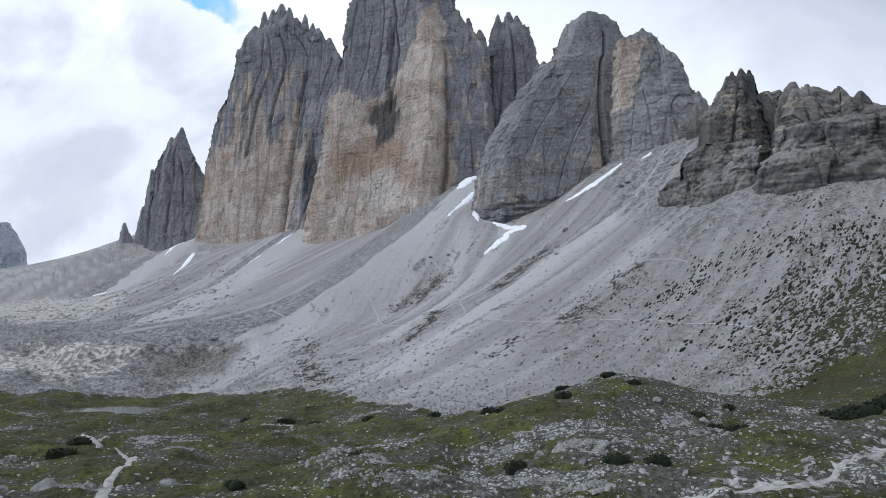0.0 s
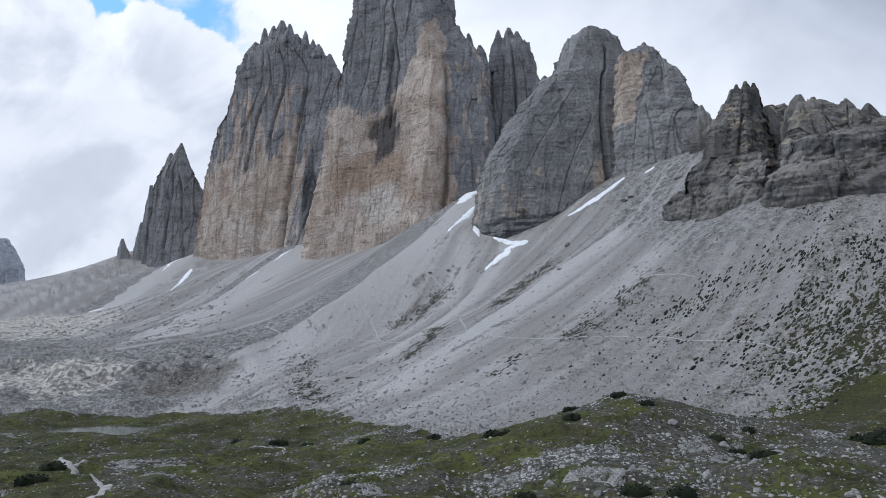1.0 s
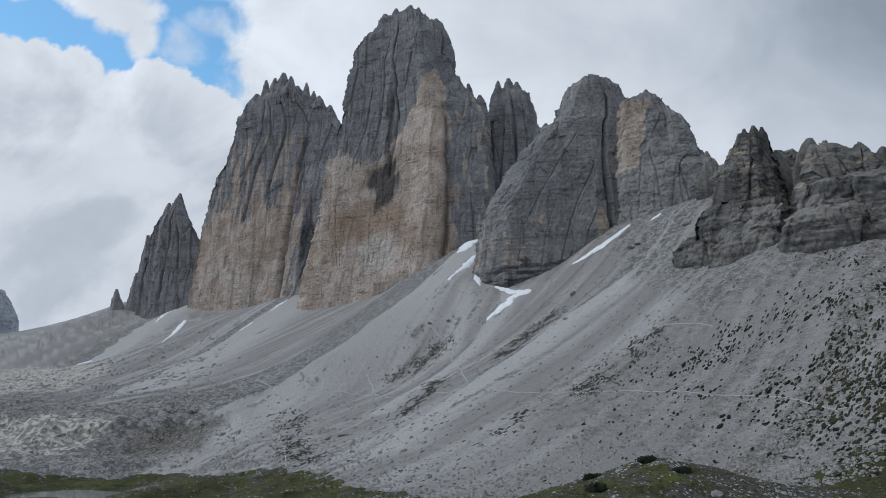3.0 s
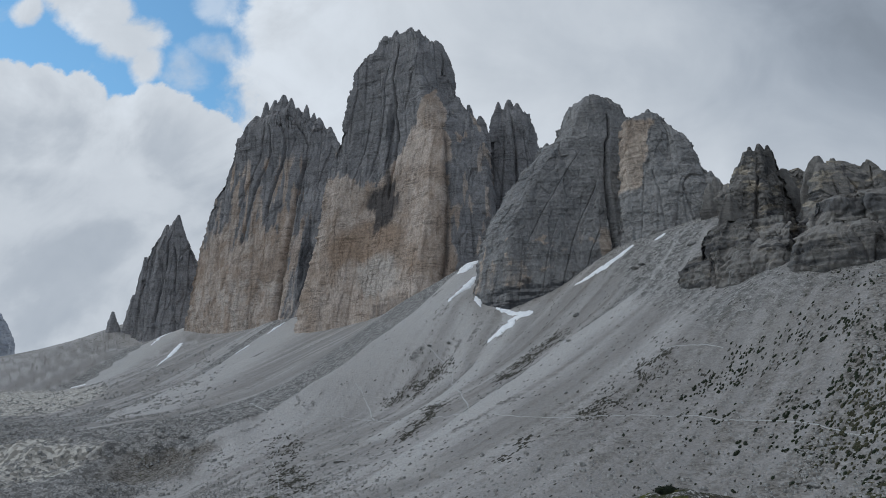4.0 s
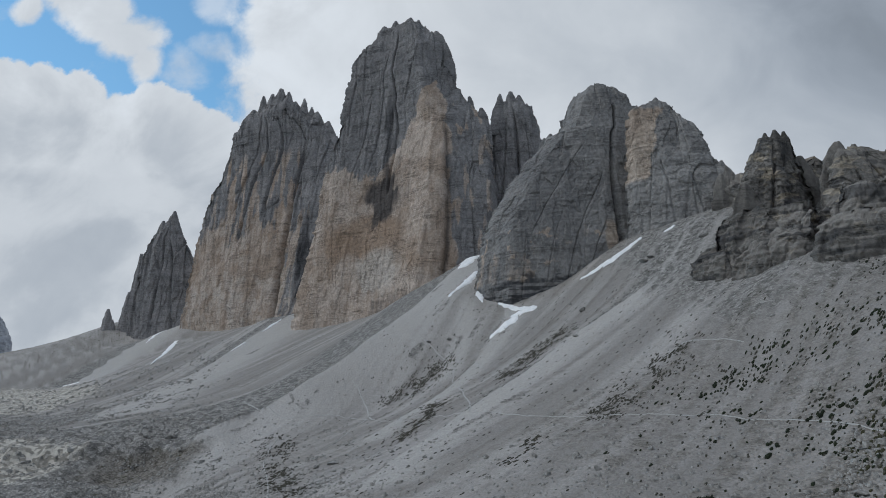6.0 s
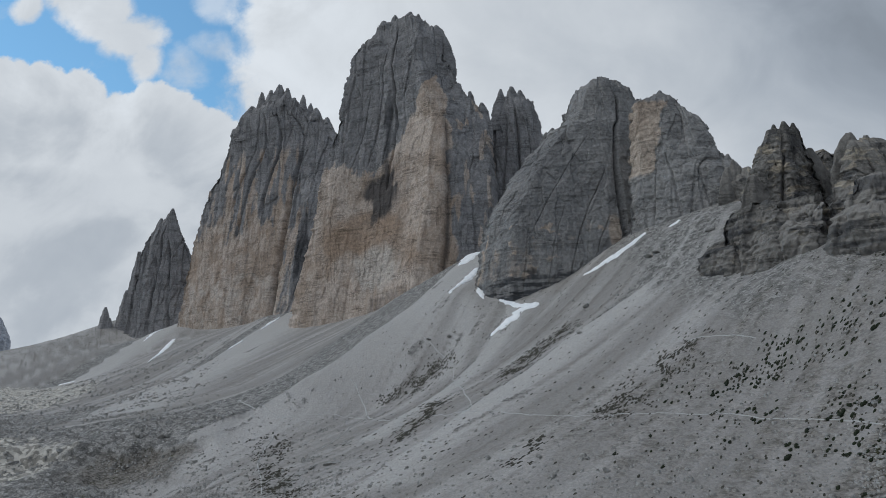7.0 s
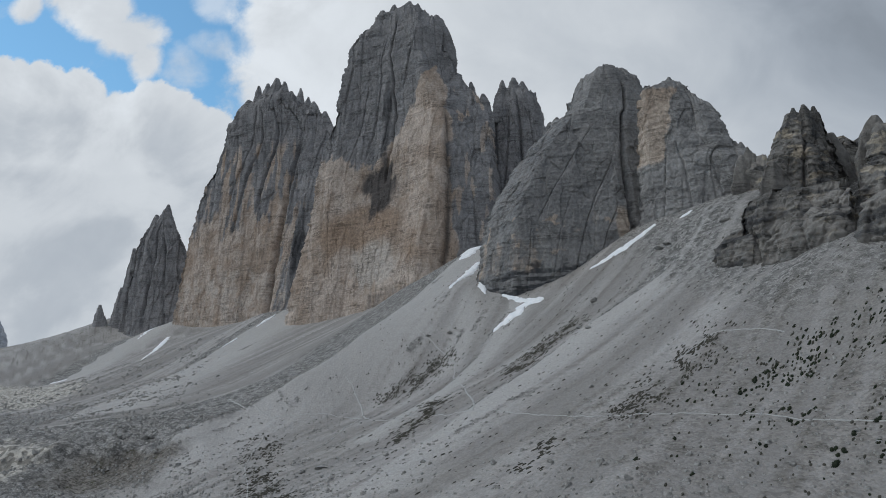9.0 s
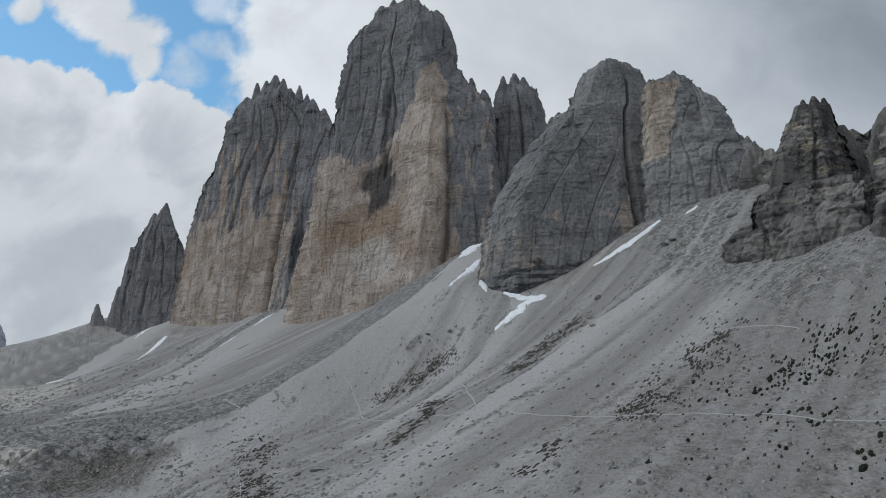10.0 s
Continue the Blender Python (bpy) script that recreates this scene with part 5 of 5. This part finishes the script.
# single blocks that stand out
for x, y, s in [(-68, 492, 4.2), (-79, 492, 2.6), (-62, 505, 1.6), (-88, 148, 4.5), (-96, 143, 3.2), (-74, 151, 2.2), (-60, 146, 2.6), (-62, 149, 1.8), (-140, 178, 2.6), (-128, 172, 1.7), (76, 190, 2.2), (66, 200, 2.0), (83, 176, 1.6),
                (40, 152, 1.5), (22, 150, 1.6), (30, 141, 1.4), (55, 150, 1.5), (12, 160, 1.3), (-287, 603, 3.5), (-212, 600, 4.0), (-180, 585, 3.0), (150, 268, 2.4), (128, 285, 2.6), (96, 300, 2.2), (20, 395, 2.4), (-10, 430, 2.0), (60, 340, 2.2),
                (110, 330, 2.0), (160, 330, 2.0), (40, 372, 1.8), (85, 350, 1.8), (-30, 470, 2.0), (120, 620, 4.0), (100, 560, 3.0), (179, 630, 5.0), (185, 627, 4.0), (223, 601, 4.5), (-14, 712, 3.0), (6, 706, 3.4), (76, 455, 2.0), (98, 576, 3.0), (-232, 595, 3.4), (-215, 597, 4.2), (-271, 562, 3.4), (-300, 556, 3.0), (-320, 545, 2.6)]:
    boulder(x, y, s, "large pale grey limestone boulder on scree" if y > 250 else "weathered pale grey boulder in the meadow")


def scatter(n, xr, yr, weight, seed):
    """Plan points drawn where weight(x, y) is high."""
    rg = np.random.default_rng(seed)
    out = []
    while sum(len(o) for o in out) < n:
        x, y = rg.uniform(*xr, 6000), rg.uniform(*yr, 6000)
        keep = rg.random(6000) < weight(x, y)
        out.append(np.stack([x[keep], y[keep]], -1))
    return np.concatenate(out)[:n]


def in_sight(x, y):
    return (np.abs(np.arctan2(x, y + 25)) < radians(41)) & (y > 95)


def near_stones(x, y):
    m = meadow(x, y)
    clump = step(fbm(x / 6, y / 6, 0 * x + 33, 4, 0.65), 0.1, 0.4)
    spot = np.clip(stony_spots(x, y), 0, 1)
    return in_sight(x, y) * m * np.clip(0.003 + 0.05 * clump + spot * (0.12 + 0.88 * clump), 0, 1) * (120 / np.maximum(y, 120)) ** 0.7


def scree_stones(x, y):
    m = meadow(x, y)
    fw, ff = sample(FALL_WIDE, x, y), sample(FALL, x, y)
    n1 = fbm(x / 30, y / 30, 0 * x + 2, 4, 0.55)
    foot = np.exp(-np.abs(y - np.interp(x, EDGE_X, EDGE_Y)) / 40)
    return in_sight(x, y) * (1 - m) * np.clip(0.012 + 0.8 * step(0.6 * fw + 0.4 * ff, 0.58, 0.85) * step(n1, 0.0, 0.3) + 0.45 * foot, 0, 1) * (300 / np.maximum(y, 300)) ** 0.5


def rubble_stones(x, y):
    return in_sight(x, y) * (1 - meadow(x, y)) * step(-x - 0.35 * (y - 500), 120, 200) * step(fbm(x / 40, y / 40, 0 * x + 1, 3), -0.2, 0.3) * np.clip(600 / y, 0, 1) ** 2


# crude hulls, eight corners each, for the countless small ones
def stone_field(name, pts, sizes, mat, label, seed, flat=0.6, sink=0.25):
    rg = np.random.default_rng(seed)
    n = len(pts)
    corner = np.array([(-1, -1, -1), (1, -1, -1), (1, 1, -1), (-1, 1, -1), (-1, -1, 1), (1, -1, 1), (1, 1, 1), (-1, 1, 1)], float)
    c = corner[None] * np.array([0.5, 0.4, 0.5 * flat]) * (1 + rg.uniform(-0.35, 0.35, (n, 8, 3)))
    c[:, 4:, :2] *= 0.7
    ang = rg.uniform(0, 6.28, n)
    ca, sa = np.cos(ang)[:, None], np.sin(ang)[:, None]
    x, y = c[..., 0] * ca - c[..., 1] * sa, c[..., 0] * sa + c[..., 1] * ca
    zz = land(pts[:, 0], pts[:, 1])[0]
    v = np.stack([x * sizes[:, None] + pts[:, :1], y * sizes[:, None] + pts[:, 1:], (c[..., 2] + 0.5 * flat - sink) * sizes[:, None] + zz[:, None]], -1).reshape(-1, 3)
    box = np.array([(0, 1, 5, 4), (1, 2, 6, 5), (2, 3, 7, 6), (3, 0, 4, 7), (4, 5, 6, 7)])
    q = (np.arange(n)[:, None, None] * 8 + box[None]).reshape(-1, 4)
    return tagged(new(name, mesh_from(name, v, q, mat)), label, "stones", kind="stuff")


rg = np.random.default_rng(3)
for x, y in scatter(70, (-180, 180), (110, 300), near_stones, 41):
    boulder(float(x), float(y), RS.uniform(0.5, 1.1), "weathered pale grey boulder in the meadow")
for x, y in scatter(90, (-150, 260), (260, 560), scree_stones, 42):
    boulder(float(x), float(y), RS.uniform(0.7, 1.5), "large pale grey limestone boulder on scree")
p = scatter(10000, (-220, 190), (100, 470), near_stones, 11)
stone_field("stones", p, 0.1 + rg.gamma(0.7, 0.24, len(p)), M_STONE, "small pale stones strewn over the meadow", 1)
p = scatter(11000, (-160, 330), (250, 700), scree_stones, 12)
stone_field("stones", p, 0.4 + rg.gamma(1.6, 0.35, len(p)), M_STONE, "loose grey stones on the scree", 2)
p = scatter(13000, (-800, -60), (440, 1300), rubble_stones, 13)
stone_field("stones", p, (0.6 + rg.gamma(1.4, 0.6, len(p))) * (p[:, 1] / 700) ** 0.5, M_STONE, "grey rubble blocks in the basin", 3)


# ---- mountain pine ----
def pine_shape(seed, n=230):
    """A low domed cushion of needle sprays over a dark inner body."""
    rs = np.random.default_rng(seed)
    verts, quads = [], []
    lobes = [(rs.uniform(-0.5, 0.5), rs.uniform(-0.35, 0.35), rs.uniform(0.42, 0.66)) for _ in range(5)]
    for _ in range(n):
        lx, ly, lr = lobes[rs.integers(5)]
        th, ph = rs.uniform(0, 6.28), np.arccos(rs.uniform(0.0, 1))
        d = np.array([np.cos(th) * np.sin(ph), np.sin(th) * np.sin(ph), np.cos(ph)])
        c = np.array([lx, ly, 0.0]) + d * lr * rs.uniform(0.9, 1.06)
        side = np.cross(d, rs.normal(size=3))
        side /= np.linalg.norm(side) + 1e-6
        tip = d + rs.normal(size=3) * 0.5
        tip /= np.linalg.norm(tip)
        w, h = rs.uniform(0.04, 0.09), rs.uniform(0.07, 0.15)
        k = len(verts)
        verts += [c - side * w, c + side * w, c + side * w * 0.4 + tip * h, c - side * w * 0.4 + tip * h]
        quads.append((k, k + 1, k + 2, k + 3))
    foliage = mesh_from("foliage", np.array(verts), np.array(quads), M_PINE)
    core_v, core_q, core_t = [], [], []
    for lx, ly, lr in lobes:
        k = len(core_v)
        for i in range(4):
            el = i * 0.42
            for j in range(8):
                a = j * np.pi / 4
                rr = lr * np.cos(el) * rs.uniform(0.85, 1.02)
                core_v.append((lx + rr * np.cos(a), ly + rr * np.sin(a), lr * np.sin(el) if i else -0.25))
        core_v.append((lx, ly, lr * 0.98))
        for i in range(3):
            for j in range(8):
                core_q.append((k + i * 8 + j, k + i * 8 + (j + 1) % 8, k + (i + 1) * 8 + (j + 1) % 8, k + (i + 1) * 8 + j))
        core_t += [(k + 24 + j, k + 24 + (j + 1) % 8, k + 32) for j in range(8)]
    inner = mesh_from("inner_foliage", np.array(core_v), np.array(core_q), M_PINE, tris=core_t)
    return foliage, inner


PINES = [pine_shape(60 + k) for k in range(6)]


def slope_frame(x, y, e=10.0):
    """Axes of a bush on the slope: up the fall line, across it, and between upright and square to the ground."""
    gx = float(relief(x + e, y) - relief(x - e, y)) / (2 * e)
    gy = float(relief(x, y + e) - relief(x, y - e)) / (2 * e)
    up = Vector((gx, gy, gx * gx + gy * gy)).normalized()
    across = Vector((0, 0, 1)).cross(up).normalized()
    return Matrix((up, across, up.cross(across))).transposed().to_4x4()


def shrub(x, y, size, long=1.0, turn=0.0, tall=1.0, label="dark green mountain pine shrub on scree", group="mountain pine shrubs", sloped=False):
    foliage, inner = RS.choice(PINES)
    base = new("shrub")
    lie = slope_frame(x, y) if sloped else Matrix.Identity(4)
    base.matrix_world = Matrix.Translation((x, y, height(x, y) - 0.1 * size)) @ lie @ Matrix.Rotation(turn + RS.uniform(-0.3, 0.3), 4, "Z") @ Matrix.Diagonal((size * long, size, size * tall * 0.85, 1))
    for nm, me in (("foliage", foliage), ("inner_foliage", inner)):
        new(nm, me).parent = base
    return tagged(base, label, "shrub", group)


for x, y, s, l in [(38, 204, 1.9, 1.4), (41, 224, 1.7, 1.4), (58, 228, 1.9, 1.9), (62, 212, 1.6, 1.6), (15, 140, 1.7, 1.2), (36, 138, 1.7, 1.7), (43, 132, 1.9, 1.4), (17, 212, 2.0, 1.7), (78, 171, 1.5, 1.8), (90, 205, 1.6, 1.3), (-109, 187, 2.2, 1.4),
                   (-113, 204, 2.0, 1.6), (-102, 342, 2.6, 1.5), (76, 196, 1.6, 1.3), (77, 186, 1.6, 1.3), (-3, 250, 2.2, 1.2), (108, 178, 2.4, 1.6), (113, 182, 2.6, 1.5), (118, 184, 2.8, 1.6), (124, 187, 3.0, 1.6), (130, 190, 3.2, 1.5), (-45, 143, 1.4, 1.2),
                   (-20, 150, 1.3, 1.4), (-60, 300, 2.0, 1.5), (-75, 310, 2.2, 1.5), (-30, 260, 1.8, 1.3)]:
    shrub(x, y, s * 1.5, l, RS.uniform(-0.4, 0.4), 1.4, "dark green mountain pine cushion in the meadow", "meadow pine cushions")


# where the pines stand: x, y, reach along the slope, reach across it, density
PINE_GROUNDS = [(127, 403, 16, 13, 0.4), (147, 398, 16, 13, 0.9), (165, 399, 15, 12, 0.9), (121, 367, 17, 11, 0.3), (194, 396, 13, 12, 0.5), (177, 391, 16, 12, 0.7), (172, 340, 20, 12, 1), (152, 320, 21, 12, 0.6), (137, 325, 18, 12, 0.4), (207, 370, 13, 18, 0.6), (239, 408, 9, 13, 0.4),
                (127, 292, 23, 10, 0.2), (146, 293, 9, 14, 0.5), (224, 351, 26, 18, 0.7), (201, 301, 19, 18, 0.9), (179, 305, 18, 16, 0.9), (165, 264, 24, 14, 0.8), (195, 345, 14, 14, 0.7), (85, 350, 14, 12, 0.08), (110, 340, 14, 12, 0.12)]


def shrub_zone(x, y):
    n = fbm(x / 16, y / 16, 0 * x + 20, 3, 0.6)
    out = 0 * x
    for cx, cy, rx, ry, s in PINE_GROUNDS:
        out = np.maximum(out, s * np.exp(-((x - cx) / rx) ** 2 - ((y - cy) / ry) ** 2))
    return in_sight(x, y) * (1 - meadow(x, y)) * np.clip(out * (0.6 + 1.3 * n), 0, 1)


pts = scatter(300, (60, 300), (240, 480), shrub_zone, 21)
for x, y in pts:
    shrub(float(x), float(y), RS.uniform(0.65, 1.2) * (1.4 if RS.random() < 0.15 else 1), RS.uniform(1.4, 2.6), 0.0, 0.9, sloped=True)


TUFT_LINES = [([(-4, 674), (-25, 656), (-42, 647)], 12), ([(-4, 565), (-17, 526), (-28, 503)], 8), ([(-123, 574), (-110, 509), (-83, 442)], 9), ([(92, 597), (66, 577), (50, 559)], 12),
              ([(138, 450), (103, 427), (82, 409)], 10), ([(41, 399), (31, 376)], 5)]


def tuft_zone(x, y):
    """Along some fall lines, and thinly among the pines."""
    n = fbm(x / 14, y / 14, 0 * x + 25, 3, 0.6)
    out = 0.16 * shrub_zone(x, y) + 0.005 * step(x, -120, 0)
    for line, w in TUFT_LINES:
        d, _ = line_near(x, y, line)
        out = np.maximum(out, 0.55 * np.exp(-(d / w) ** 2) * step(n, -0.25, 0.2))
    return in_sight(x, y) * (1 - meadow(x, y)) * np.clip(out, 0, 1)


def heath_zone(x, y):
    fw, ff = sample(FALL_WIDE, x, y), sample(FALL, x, y)
    core = np.exp(-(((x - 190) / 44) ** 2 + ((y - 294 - 0.3 * (x - 190)) / 36) ** 2) ** 2)
    return in_sight(x, y) * (1 - meadow(x, y)) * core * (0.25 + 0.75 * step(0.5 * fw + 0.6 * ff, 0.45, 0.75))


def tuft_field(n, seed, zone, size, mat=M_PINE):
    """Tufts and dwarf shrubs too many to count."""
    p = scatter(n, (-230, 320), (245, 830), zone, seed)
    r2 = np.random.default_rng(seed)
    z = land(p[:, 0], p[:, 1])[0]
    s = r2.uniform(*size, n)
    e = 8.0
    gx = (relief(p[:, 0] + e, p[:, 1]) - relief(p[:, 0] - e, p[:, 1])) / (2 * e)
    gy = (relief(p[:, 0], p[:, 1] + e) - relief(p[:, 0], p[:, 1] - e)) / (2 * e)
    up, steep = np.arctan2(gy, gx), np.hypot(gx, gy)
    rings = [(1.0, -0.15), (0.85, 0.35), (0.35, 0.62)]
    vs = []
    for k, (rad, hz) in enumerate(rings):
        for j in range(6):
            a = j * np.pi / 3 + k * 0.5
            rr = rad * s * r2.uniform(0.7, 1.3, n)
            du, dv = 2.0 * rr * np.cos(a), 0.85 * rr * np.sin(a)
            vs.append(np.stack([p[:, 0] + du * np.cos(up) - dv * np.sin(up), p[:, 1] + du * np.sin(up) + dv * np.cos(up), z + steep * du + hz * s * r2.uniform(0.7, 1.3, n)], -1))
    v = np.stack(vs, 1).reshape(-1, 3)
    ring = [(i * 6 + j, i * 6 + (j + 1) % 6, (i + 1) * 6 + (j + 1) % 6, (i + 1) * 6 + j) for i in range(2) for j in range(6)]
    ring += [(12, 13, 14, 15), (12, 15, 16, 17)]
    q = (np.arange(n)[:, None, None] * 18 + np.array(ring)[None]).reshape(-1, 4)
    return tagged(new("dwarf_shrubs", mesh_from("dwarf_shrubs", v, q, mat)), "scattered dark tufts and dwarf shrubs on scree", "shrubs", kind="stuff")


tuft_field(6000, 31, tuft_zone, (0.25, 0.7), M_TUFT)
tuft_field(420, 32, shrub_zone, (0.4, 0.9))
tuft_field(1700, 33, heath_zone, (0.35, 0.9), M_HEATH)
